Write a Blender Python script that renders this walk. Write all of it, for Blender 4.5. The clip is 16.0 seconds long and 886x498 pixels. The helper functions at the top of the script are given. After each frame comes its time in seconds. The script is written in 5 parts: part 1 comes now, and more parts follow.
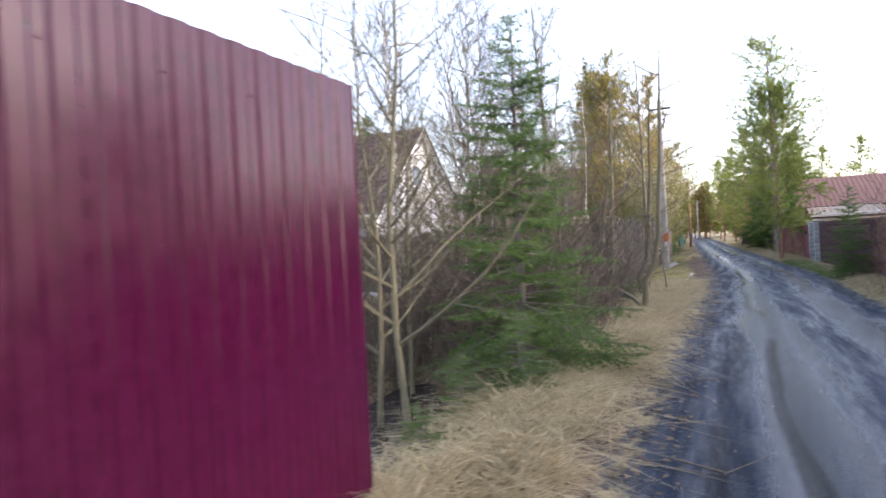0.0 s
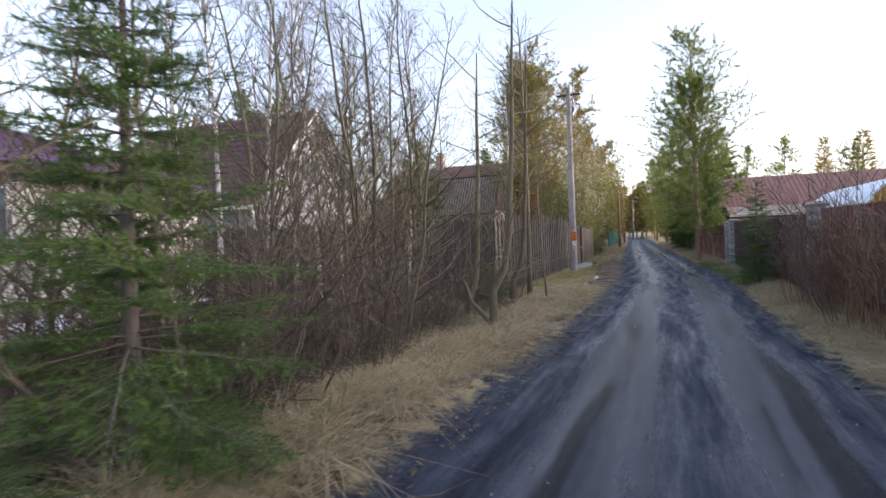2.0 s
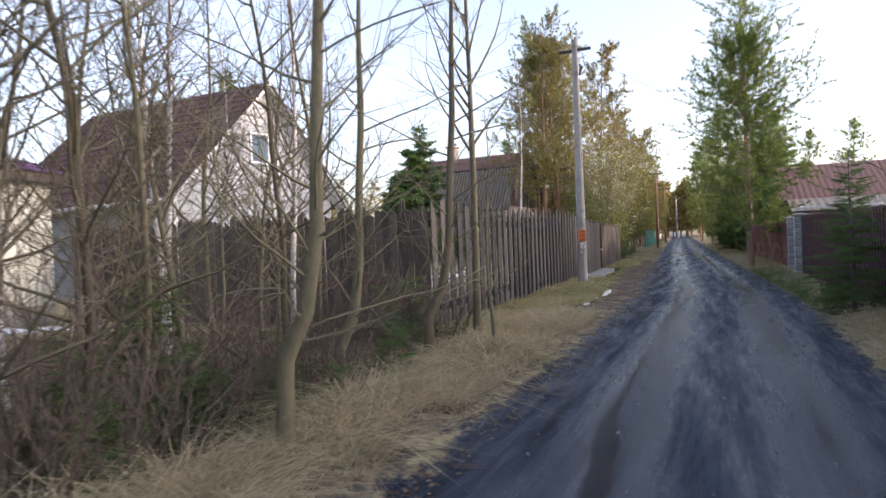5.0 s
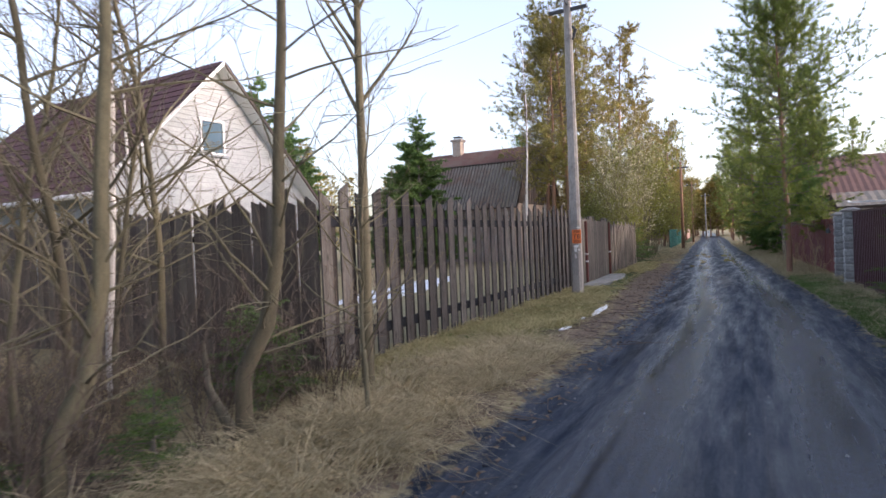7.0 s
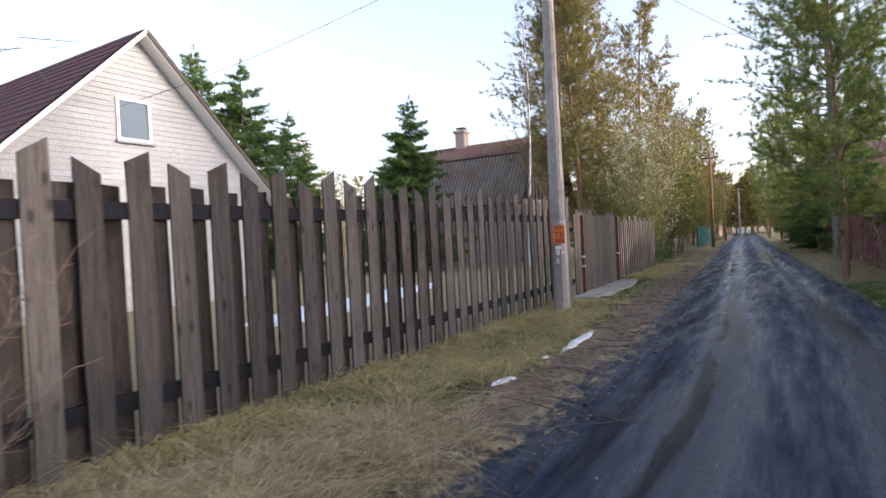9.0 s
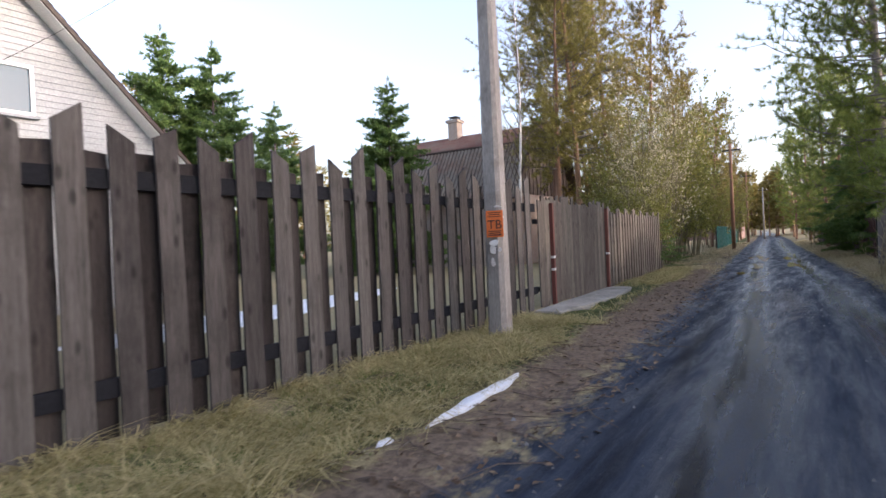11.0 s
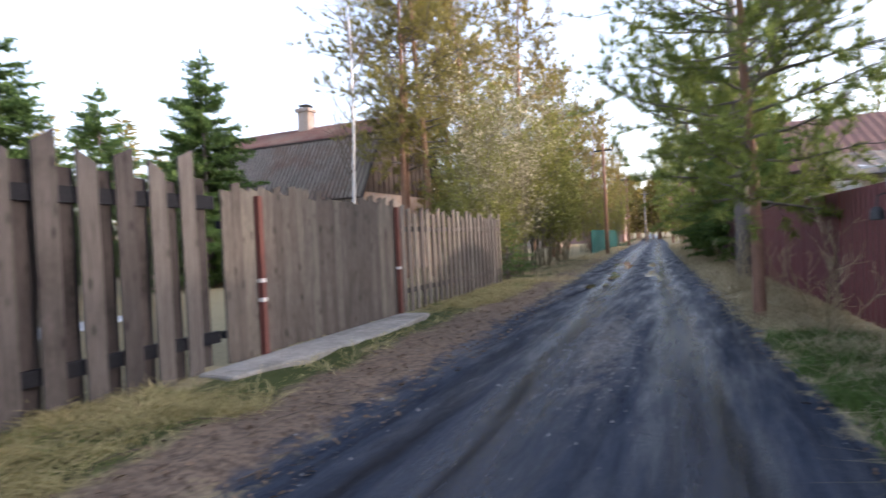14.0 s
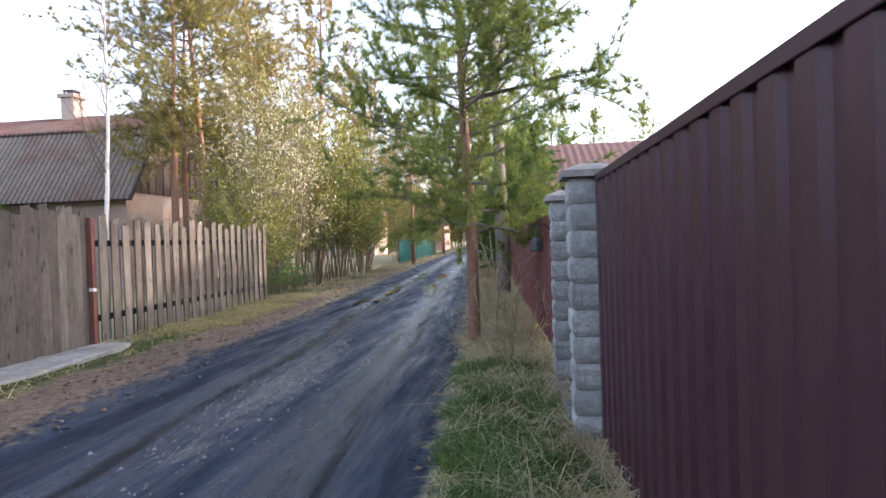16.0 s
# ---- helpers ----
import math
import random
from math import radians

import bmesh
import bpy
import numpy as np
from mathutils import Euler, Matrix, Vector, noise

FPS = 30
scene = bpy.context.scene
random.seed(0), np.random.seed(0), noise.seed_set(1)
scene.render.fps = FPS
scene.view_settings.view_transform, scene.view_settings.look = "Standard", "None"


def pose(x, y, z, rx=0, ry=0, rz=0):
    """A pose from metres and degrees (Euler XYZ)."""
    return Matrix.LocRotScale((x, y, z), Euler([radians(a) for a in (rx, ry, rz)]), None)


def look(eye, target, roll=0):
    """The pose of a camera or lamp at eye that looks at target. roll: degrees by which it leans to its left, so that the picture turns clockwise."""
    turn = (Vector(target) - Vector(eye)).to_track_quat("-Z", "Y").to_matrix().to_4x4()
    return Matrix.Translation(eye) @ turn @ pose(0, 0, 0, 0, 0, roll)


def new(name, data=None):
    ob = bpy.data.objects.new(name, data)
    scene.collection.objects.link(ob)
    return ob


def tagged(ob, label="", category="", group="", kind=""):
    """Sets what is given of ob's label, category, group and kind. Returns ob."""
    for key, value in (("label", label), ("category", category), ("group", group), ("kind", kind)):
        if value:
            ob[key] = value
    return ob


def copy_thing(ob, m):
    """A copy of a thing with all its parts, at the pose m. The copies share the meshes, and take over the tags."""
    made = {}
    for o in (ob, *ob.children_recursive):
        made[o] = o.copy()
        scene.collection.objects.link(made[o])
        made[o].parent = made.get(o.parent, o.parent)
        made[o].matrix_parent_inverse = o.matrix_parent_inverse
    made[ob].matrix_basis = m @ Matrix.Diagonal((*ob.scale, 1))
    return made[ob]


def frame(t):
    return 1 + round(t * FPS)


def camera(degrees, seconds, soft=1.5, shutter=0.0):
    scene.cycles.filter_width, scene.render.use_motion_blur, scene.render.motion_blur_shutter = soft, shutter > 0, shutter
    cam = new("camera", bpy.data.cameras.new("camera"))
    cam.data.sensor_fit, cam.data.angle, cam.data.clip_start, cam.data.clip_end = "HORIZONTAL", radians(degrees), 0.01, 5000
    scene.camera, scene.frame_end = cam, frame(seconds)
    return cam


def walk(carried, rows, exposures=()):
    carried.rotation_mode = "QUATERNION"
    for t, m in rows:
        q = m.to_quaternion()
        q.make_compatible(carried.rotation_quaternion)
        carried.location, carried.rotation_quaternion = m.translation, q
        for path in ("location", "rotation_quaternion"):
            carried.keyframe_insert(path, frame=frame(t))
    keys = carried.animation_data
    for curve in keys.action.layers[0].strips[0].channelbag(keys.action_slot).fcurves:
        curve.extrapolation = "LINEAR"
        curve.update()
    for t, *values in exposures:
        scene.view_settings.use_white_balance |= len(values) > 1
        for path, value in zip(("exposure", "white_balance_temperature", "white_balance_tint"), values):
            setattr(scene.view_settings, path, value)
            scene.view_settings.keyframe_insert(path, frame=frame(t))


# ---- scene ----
cam = camera(74.6, 16.0, soft=1.5, shutter=0.35)
EXPO, SKY, SUN = 1.85, 0.15, 1.0
PATH = [
    (0, (1.107, -0.954, 1.874), (0.218, 0.837, 1.855), -2.9),
    (0.5, (1.555, -0.025, 1.835), (0.773, 1.815, 1.807), -2.8),
    (1, (1.922, 0.947, 1.823), (1.195, 2.81, 1.787), -2.3),
    (1.5, (2.116, 1.896, 1.783), (1.395, 3.761, 1.749), -2.3),
    (2, (2.247, 2.879, 1.772), (1.514, 4.739, 1.734), -2.2),
    (2.5, (2.275, 3.858, 1.736), (1.518, 5.709, 1.701), -2.2),
    (3, (2.276, 4.862, 1.717), (1.503, 6.706, 1.679), -2.2),
    (3.5, (2.269, 5.882, 1.712), (1.461, 7.711, 1.676), -2.3),
    (4, (2.323, 6.905, 1.71), (1.501, 8.728, 1.674), -2.3),
    (4.5, (2.333, 7.956, 1.717), (1.488, 9.768, 1.682), -2.3),
    (5, (2.398, 8.981, 1.709), (1.536, 10.786, 1.675), -2.3),
    (7.3, (2.49, 13.261, 1.704), (1.535, 15.018, 1.676), -2.4),
    (7.5, (2.463, 13.683, 1.715), (1.501, 15.436, 1.691), -2.4),
    (8, (2.404, 14.728, 1.662), (1.42, 16.468, 1.635), -2.5),
    (8.2, (2.377, 15.143, 1.648), (1.381, 16.877, 1.613), -2.6),
    (10.3, (2.162, 19.379, 1.507), (1.103, 21.076, 1.491), -2.8),
    (10.5, (2.141, 19.745, 1.47), (1.076, 21.438, 1.448), -2.6),
    (11, (2.06, 20.724, 1.407), (0.978, 22.406, 1.388), -2.6),
    (11.5, (1.963, 21.68, 1.39), (0.869, 23.354, 1.371), -2.6),
    (12, (1.823, 22.643, 1.391), (0.676, 24.281, 1.376), -2.6),
    (12.5, (1.805, 23.562, 1.419), (0.647, 25.192, 1.404), -2.7),
    (13, (1.906, 24.418, 1.412), (0.762, 26.059, 1.401), -2.8),
    (13.5, (2.249, 25.141, 1.4), (1.261, 26.88, 1.387), -3.1),
    (14, (2.716, 25.734, 1.414), (1.912, 27.566, 1.39), -2.8),
    (14.5, (3.246, 26.171, 1.454), (2.79, 28.118, 1.417), -2.7),
    (15, (3.657, 26.608, 1.475), (3.331, 28.581, 1.433), -2.5),
    (15.5, (4.017, 26.876, 1.507), (3.764, 28.86, 1.464), -2.3),
    (16, (4.249, 27.001, 1.557), (3.987, 28.984, 1.529), -1.9),
]
walk(cam, [(t, look(e, g, r)) for t, e, g, r in PATH], [(t, EXPO + e, 5950, 23) for t, e in ((0, 0.65), (0.5, 0.35), (1.0, 0.05), (1.5, 0.0), (3.5, -0.05), (5.0, 0.0), (8.0, -0.05), (12.5, 0.05), (13.5, 0.2), (14.5, 0.45), (15.5, 0.65), (16.0, 0.8))])

# ---- world and sun: low evening sun over the right-hand woods, bright thin sky ----
SUN_ELEV, SUN_AZ = 10.0, 78.0
world = bpy.data.worlds.new("world")
scene.world = world
world.use_nodes = True
wn = world.node_tree.nodes
sky = wn.new("ShaderNodeTexSky")
sky.sky_type = "NISHITA"
sky.sun_disc = False
sky.sun_elevation = radians(SUN_ELEV)
sky.sun_rotation = radians(SUN_AZ)
sky.air_density, sky.dust_density, sky.ozone_density = 1.0, 3.0, 1.0
haze = wn.new("ShaderNodeHueSaturation")
haze.inputs["Saturation"].default_value, haze.inputs["Value"].default_value = 0.66, 1.15
world.node_tree.links.new(sky.outputs[0], haze.inputs["Color"])
world.node_tree.links.new(haze.outputs[0], wn["Background"].inputs[0])
wn["Background"].inputs[1].default_value = SKY
sun_data = bpy.data.lights.new("sun", "SUN")
sun_data.energy, sun_data.angle, sun_data.color = SUN, radians(2.0), (1.0, 0.82, 0.60)
sun = new("sun", sun_data)
az = radians(SUN_AZ)
sun.matrix_world = look((0, 0, 30), Vector((0, 0, 30)) - Vector((math.sin(az) * math.cos(radians(SUN_ELEV)), math.cos(az) * math.cos(radians(SUN_ELEV)), math.sin(radians(SUN_ELEV)))))


# ---- materials ----
def ramp(nt, fac, cols):
    r = nt.nodes.new("ShaderNodeValToRGB")
    while len(r.color_ramp.elements) < len(cols):
        r.color_ramp.elements.new(0.5)
    for el, (p, c) in zip(r.color_ramp.elements, cols):
        el.position, el.color = p, (*c, 1)
    nt.links.new(fac, r.inputs[0])
    return r.outputs[0]


def tex(nt, co, scale, detail=4, rough=0.6, kind="ShaderNodeTexNoise"):
    n = nt.nodes.new(kind)
    n.inputs["Scale"].default_value = scale
    if kind == "ShaderNodeTexNoise":
        n.inputs["Detail"].default_value, n.inputs["Roughness"].default_value = detail, rough
    nt.links.new(co, n.inputs["Vector"])
    return n.outputs[0]


def mixc(nt, fac, a, b, kind="MIX"):
    m = nt.nodes.new("ShaderNodeMix")
    m.data_type, m.blend_type = "RGBA", kind
    for sock, v in ((m.inputs[0], fac), (m.inputs[6], a), (m.inputs[7], b)):
        if hasattr(v, "links"):
            nt.links.new(v, sock)
        else:
            sock.default_value = v if not isinstance(v, tuple) else (*v, 1)
    return m.outputs[2]


def maths(nt, op, a, b=0.0, clamp=False):
    m = nt.nodes.new("ShaderNodeMath")
    m.operation, m.use_clamp = op, clamp
    for sock, v in zip(m.inputs, (a, b)):
        if hasattr(v, "links"):
            nt.links.new(v, sock)
        else:
            sock.default_value = v
    return m.outputs[0]


def blank(name):
    m = bpy.data.materials.new(name)
    m.use_nodes = True
    nt = m.node_tree
    return m, nt, nt.nodes["Principled BSDF"], nt.nodes.new("ShaderNodeTexCoord").outputs["Object"]


def stretch(nt, co, s):
    mp = nt.nodes.new("ShaderNodeMapping")
    mp.inputs["Scale"].default_value = s
    nt.links.new(co, mp.inputs["Vector"])
    return mp.outputs[0]


def surface(name, a, b, scale=6.0, rough=0.75, bump=0.3, grain=(1, 1, 1), fine=9.0, metal=0.0, vary=0.15, island=False, stain=None, dist=0.01, gloss=0.5, knots=0.0):
    """Two-scale procedural surface between colours a and b, varied from piece to piece."""
    m, nt, bs, co = blank(name)
    if knots:
        rnd = nt.nodes.new("ShaderNodeObjectInfo").outputs["Random"]
        mv = nt.nodes.new("ShaderNodeCombineXYZ")
        for k, f in enumerate((3.0, 7.0, 31.0)):
            nt.links.new(maths(nt, "MULTIPLY", rnd, f), mv.inputs[k])
        ad = nt.nodes.new("ShaderNodeVectorMath")
        nt.links.new(co, ad.inputs[0])
        nt.links.new(mv.outputs[0], ad.inputs[1])
        co = ad.outputs[0]
    v = stretch(nt, co, grain)
    broad, small = tex(nt, v, scale, 5), tex(nt, v, scale * fine, 3)
    col = ramp(nt, broad, [(0.3, a), (0.7, b)])
    col = mixc(nt, 0.35, col, ramp(nt, small, [(0.3, tuple(c * 0.55 for c in a)), (0.7, tuple(min(1, c * 1.3) for c in b))]))
    if stain:
        s = ramp(nt, tex(nt, co, scale * 0.35, 6, 0.7), [(0.5, (0, 0, 0)), (0.68, (1, 1, 1))])
        col = mixc(nt, s, col, stain)
    if knots:
        eye = tex(nt, stretch(nt, co, (1, 7.5, 3.2)), 1.0, kind="ShaderNodeTexVoronoi")
        col = mixc(nt, maths(nt, "MULTIPLY", ramp(nt, eye, [(0.10, (1, 1, 1)), (0.24, (0, 0, 0))]), knots), col, tuple(c * 0.35 for c in a))
    if vary:
        src = nt.nodes.new("ShaderNodeNewGeometry").outputs["Random Per Island"] if island else nt.nodes.new("ShaderNodeObjectInfo").outputs["Random"]
        h = nt.nodes.new("ShaderNodeHueSaturation")
        nt.links.new(maths(nt, "ADD", maths(nt, "MULTIPLY", src, 2 * vary), 1 - vary), h.inputs["Value"])
        nt.links.new(maths(nt, "ADD", maths(nt, "MULTIPLY", src, 0.06), 0.47) if island else maths(nt, "ADD", maths(nt, "MULTIPLY", src, 0.02), 0.49), h.inputs["Hue"])
        nt.links.new(col, h.inputs["Color"])
        col = h.outputs[0]
    nt.links.new(col, bs.inputs["Base Color"])
    nt.links.new(maths(nt, "ADD", maths(nt, "MULTIPLY", small, 0.25), rough - 0.12, True), bs.inputs["Roughness"])
    bs.inputs["Metallic"].default_value = metal
    bs.inputs["Specular IOR Level"].default_value = gloss
    if bump:
        bp = nt.nodes.new("ShaderNodeBump")
        bp.inputs["Strength"].default_value, bp.inputs["Distance"].default_value = bump, dist
        nt.links.new(maths(nt, "ADD", broad, maths(nt, "MULTIPLY", small, 0.5)), bp.inputs["Height"])
        nt.links.new(bp.outputs[0], bs.inputs["Normal"])
    return m


def leafy(name, a, b, glow=0.25):
    """Thin foliage: two tones by clump, some light passing through."""
    m, nt, bs, co = blank(name)
    src = nt.nodes.new("ShaderNodeNewGeometry").outputs["Random Per Island"]
    f = maths(nt, "ADD", maths(nt, "MULTIPLY", src, 0.5), maths(nt, "MULTIPLY", tex(nt, co, 1.2, 3), 0.5))
    col = ramp(nt, f, [(0.25, a), (0.75, b)])
    nt.links.new(col, bs.inputs["Base Color"])
    bs.inputs["Roughness"].default_value = 0.65
    bs.inputs["Specular IOR Level"].default_value = 0.25
    tr = nt.nodes.new("ShaderNodeBsdfTranslucent")
    nt.links.new(col, tr.inputs["Color"])
    mx = nt.nodes.new("ShaderNodeMixShader")
    mx.inputs[0].default_value = glow
    nt.links.new(bs.outputs[0], mx.inputs[1])
    nt.links.new(tr.outputs[0], mx.inputs[2])
    nt.links.new(mx.outputs[0], nt.nodes["Material Output"].inputs["Surface"])
    return m


def ground_material():
    """Mud track, tramped leaf litter and grass, blended by the layers laid into the sheet."""
    m, nt, bs, co = blank("ground")

    def layer(n):
        at = nt.nodes.new("ShaderNodeAttribute")
        at.attribute_name = n
        return at.outputs["Fac"]
    wob = maths(nt, "MULTIPLY", maths(nt, "SUBTRACT", tex(nt, stretch(nt, co, (1.0, 0.55, 1)), 5.0, 5, 0.7), 0.5), 1.3)
    n1, n2, n3 = tex(nt, stretch(nt, co, (1.7, 0.45, 1)), 0.9, 6, 0.65), tex(nt, co, 14, 5, 0.7), tex(nt, co, 60, 3, 0.7)
    # dark mud tones, pushed to blue to hold the skylight sheen
    mud = ramp(nt, n1, [(0.35, (0.010, 0.017, 0.031)), (0.55, (0.020, 0.030, 0.050)), (0.80, (0.037, 0.044, 0.057))])
    mud = mixc(nt, 0.5, mud, ramp(nt, n2, [(0.3, (0.010, 0.015, 0.027)), (0.72, (0.033, 0.044, 0.067))]))
    litter = mixc(nt, n3, ramp(nt, n2, [(0.36, (0.04, 0.032, 0.028)), (0.62, (0.27, 0.205, 0.145))]), (0.15, 0.112, 0.08))
    turf = mixc(nt, n3, ramp(nt, n2, [(0.3, (0.14, 0.12, 0.06)), (0.65, (0.38, 0.32, 0.18))]), (0.31, 0.26, 0.15))
    green = mixc(nt, n3, ramp(nt, n2, [(0.35, (0.028, 0.045, 0.012)), (0.7, (0.07, 0.09, 0.025))]), (0.06, 0.07, 0.025))

    def edge(fac):
        return ramp(nt, maths(nt, "ADD", fac, wob), [(0.38, (0, 0, 0)), (0.62, (1, 1, 1))])
    col = mixc(nt, edge(layer("green")), turf, green)
    col = mixc(nt, edge(layer("litter")), col, litter)
    streak = tex(nt, stretch(nt, co, (8.0, 0.22, 1.0)), 1.3, 6, 0.7)
    # streaks of the same mud, with the sky's blue painted in
    mud = mixc(nt, 0.6, mud, ramp(nt, streak, [(0.36, (0.007, 0.010, 0.017)), (0.5, (0.019, 0.029, 0.048)), (0.72, (0.044, 0.054, 0.076))]))
    rut = ramp(nt, maths(nt, "ADD", layer("rut"), maths(nt, "MULTIPLY", maths(nt, "SUBTRACT", tex(nt, stretch(nt, co, (5.0, 0.6, 1)), 2.0, 6, 0.75), 0.5), 0.9)), [(0.35, (0, 0, 0)), (0.8, (1, 1, 1))])
    mud = mixc(nt, maths(nt, "MULTIPLY", rut, 0.92), mud, (0.010, 0.011, 0.015))
    fr = edge(layer("road"))
    col = mixc(nt, fr, col, mud)
    gr = ramp(nt, maths(nt, "ADD", layer("gravel"), wob), [(0.45, (0, 0, 0)), (0.75, (1, 1, 1))])
    col = mixc(nt, gr, col, ramp(nt, tex(nt, co, 38, 2, 0.5), [(0.3, (0.06, 0.055, 0.05)), (0.7, (0.17, 0.155, 0.14))]))
    nt.links.new(col, bs.inputs["Base Color"])
    wet = layer("wet")
    damp = maths(nt, "MULTIPLY", ramp(nt, maths(nt, "ADD", tex(nt, stretch(nt, co, (2.6, 0.3, 1)), 1.6, 6, 0.7), maths(nt, "MULTIPLY", wet, 0.5)), [(0.36, (0, 0, 0)), (0.8, (1, 1, 1))]), fr)
    nt.links.new(maths(nt, "SUBTRACT", 0.85, maths(nt, "MULTIPLY", damp, 0.66)), bs.inputs["Roughness"])
    nt.links.new(maths(nt, "ADD", 0.12, maths(nt, "MULTIPLY", maths(nt, "MULTIPLY", damp, maths(nt, "SUBTRACT", 1.0, rut)), 0.5)), bs.inputs["Specular IOR Level"])
    bp = nt.nodes.new("ShaderNodeBump")
    bp.inputs["Strength"].default_value, bp.inputs["Distance"].default_value = 0.7, 0.025
    nt.links.new(maths(nt, "ADD", n2, maths(nt, "MULTIPLY", n3, 0.5)), bp.inputs["Height"])
    nt.links.new(bp.outputs[0], bs.inputs["Normal"])
    return m


M_GROUND = ground_material()
M_PLANK = surface("weathered_plank", (0.045, 0.0405, 0.037), (0.132, 0.119, 0.109), 1.8, 0.8, 1.0, (16, 16, 0.9), 6, vary=0.35, stain=(0.047, 0.041, 0.037), knots=0.7, gloss=0.2)
# brown plank with brightness added in its colour, since the side fence faces from the light
M_PLANK_SIDE_LIFTED = surface("brown_lightened_plank", (0.085, 0.070, 0.058), (0.165, 0.138, 0.115), 1.8, 0.8, 0.8, (16, 16, 0.9), 6, vary=0.35, stain=(0.05, 0.04, 0.034))
# dark box wood; on the fence's back boards it paints in the recess shade
M_PLANK_DARK_SHADED = surface("dark_and_shaded_plank", (0.029, 0.025, 0.023), (0.070, 0.060, 0.055), 2.2, 0.8, 0.6, (14, 14, 1), 7, vary=0.35, stain=(0.012, 0.0105, 0.010), knots=0.6, gloss=0.15)
M_PLANK_NEW = surface("fresh_plank", (0.075, 0.067, 0.057), (0.178, 0.157, 0.133), 1.4, 0.78, 0.9, (9, 9, 1.2), 5, vary=0.3, stain=(0.078, 0.067, 0.057), knots=0.75, gloss=0.2)
M_RAIL = surface("stained_rail", (0.008, 0.0085, 0.011), (0.018, 0.019, 0.024), 3, 0.75, 0.4, (2, 12, 12), 7, gloss=0.15)
M_BROWN = surface("brown_sheet_metal", (0.050, 0.018, 0.024), (0.062, 0.023, 0.029), 1.5, 0.42, 0.06, vary=0.04, stain=(0.056, 0.026, 0.03), gloss=0.35)
M_CHERRY = surface("cherry_sheet_metal", (0.042, 0.0018, 0.019), (0.052, 0.0028, 0.025), 1.2, 0.2, 0.015, vary=0.05, gloss=0.3)
M_WINE = surface("faded_red_sheet", (0.13, 0.035, 0.035), (0.17, 0.05, 0.048), 1.5, 0.5, 0.06, vary=0.08)
M_TEAL = surface("teal_sheet_metal", (0.004, 0.075, 0.066), (0.006, 0.095, 0.082), 1.5, 0.65, 0.05, gloss=0.2)
M_BLOCK = surface("split_face_block", (0.27, 0.275, 0.26), (0.44, 0.435, 0.41), 7, 0.9, 1.0, (1, 1, 1), 6, vary=0.18, stain=(0.20, 0.205, 0.195), dist=0.03)
M_CAP = surface("cast_concrete_cap", (0.22, 0.20, 0.18), (0.32, 0.29, 0.26), 7, 0.9, 0.5, stain=(0.12, 0.115, 0.10))
M_CONC = surface("rough_concrete", (0.17, 0.165, 0.15), (0.36, 0.345, 0.315), 3, 0.92, 1.0, stain=(0.12, 0.11, 0.09), dist=0.03)
M_POLE = surface("pole_concrete", (0.235, 0.212, 0.192), (0.345, 0.313, 0.286), 5, 0.9, 0.5, (1, 1, 0.25), stain=(0.16, 0.14, 0.125))
M_RUST = surface("rusty_steel", (0.11, 0.035, 0.028), (0.18, 0.06, 0.045), 6, 0.75, 0.3)
M_DARKMETAL = surface("dark_metal", (0.02, 0.02, 0.021), (0.035, 0.034, 0.034), 6, 0.5, 0.1)
M_GALV = surface("galvanised_wire", (0.3, 0.3, 0.3), (0.4, 0.4, 0.4), 9, 0.5, 0.1, metal=0.7)
M_SNOW = surface("old_snow", (0.74, 0.79, 0.86), (0.86, 0.89, 0.93), 5, 0.8, 0.7, stain=(0.64, 0.67, 0.71), vary=0, dist=0.02)
M_CREAM = surface("cream_siding", (0.48, 0.485, 0.41), (0.58, 0.585, 0.50), 2.5, 0.7, 0.1, vary=0.06, stain=(0.42, 0.42, 0.34))
M_WHITE = surface("pale_siding", (0.33, 0.35, 0.355), (0.40, 0.42, 0.425), 2.0, 0.65, 0.08, vary=0.08)
M_TRIM = surface("white_trim", (0.74, 0.75, 0.74), (0.82, 0.82, 0.80), 4, 0.5, 0.05)
M_SILL = surface("blue_grey_trim", (0.25, 0.28, 0.31), (0.32, 0.35, 0.38), 4, 0.5, 0.05)
M_PURPLE = surface("purple_metal_tile", (0.075, 0.032, 0.085), (0.10, 0.045, 0.11), 2.0, 0.35, 0.1, vary=0.08)
M_ROOFRED = surface("dark_red_roof", (0.075, 0.036, 0.038), (0.11, 0.052, 0.052), 3.0, 0.75, 0.3, stain=(0.07, 0.042, 0.042))
M_RUSTSLATE = surface("rust_stained_corrugated_roof", (0.15, 0.085, 0.07), (0.24, 0.15, 0.125), 1.4, 0.9, 0.4, stain=(0.20, 0.17, 0.145), gloss=0.15)
M_SLATE = surface("mossy_corrugated_roof", (0.19, 0.165, 0.135), (0.31, 0.265, 0.225), 1.4, 0.95, 0.4, stain=(0.20, 0.12, 0.09), gloss=0.15)
M_RUSTROOF = surface("brick_red_roof", (0.15, 0.075, 0.06), (0.21, 0.105, 0.085), 1.6, 0.85, 0.3)
M_OLDWOOD = surface("old_gable_board", (0.06, 0.045, 0.038), (0.11, 0.085, 0.07), 2.5, 0.85, 0.4, (8, 8, 1))
M_BRICK = surface("pale_brick", (0.42, 0.31, 0.25), (0.52, 0.42, 0.35), 4, 0.9, 0.4, stain=(0.5, 0.46, 0.42))
M_PINK = surface("pink_wall", (0.30, 0.20, 0.17), (0.36, 0.24, 0.21), 2, 0.85, 0.1)
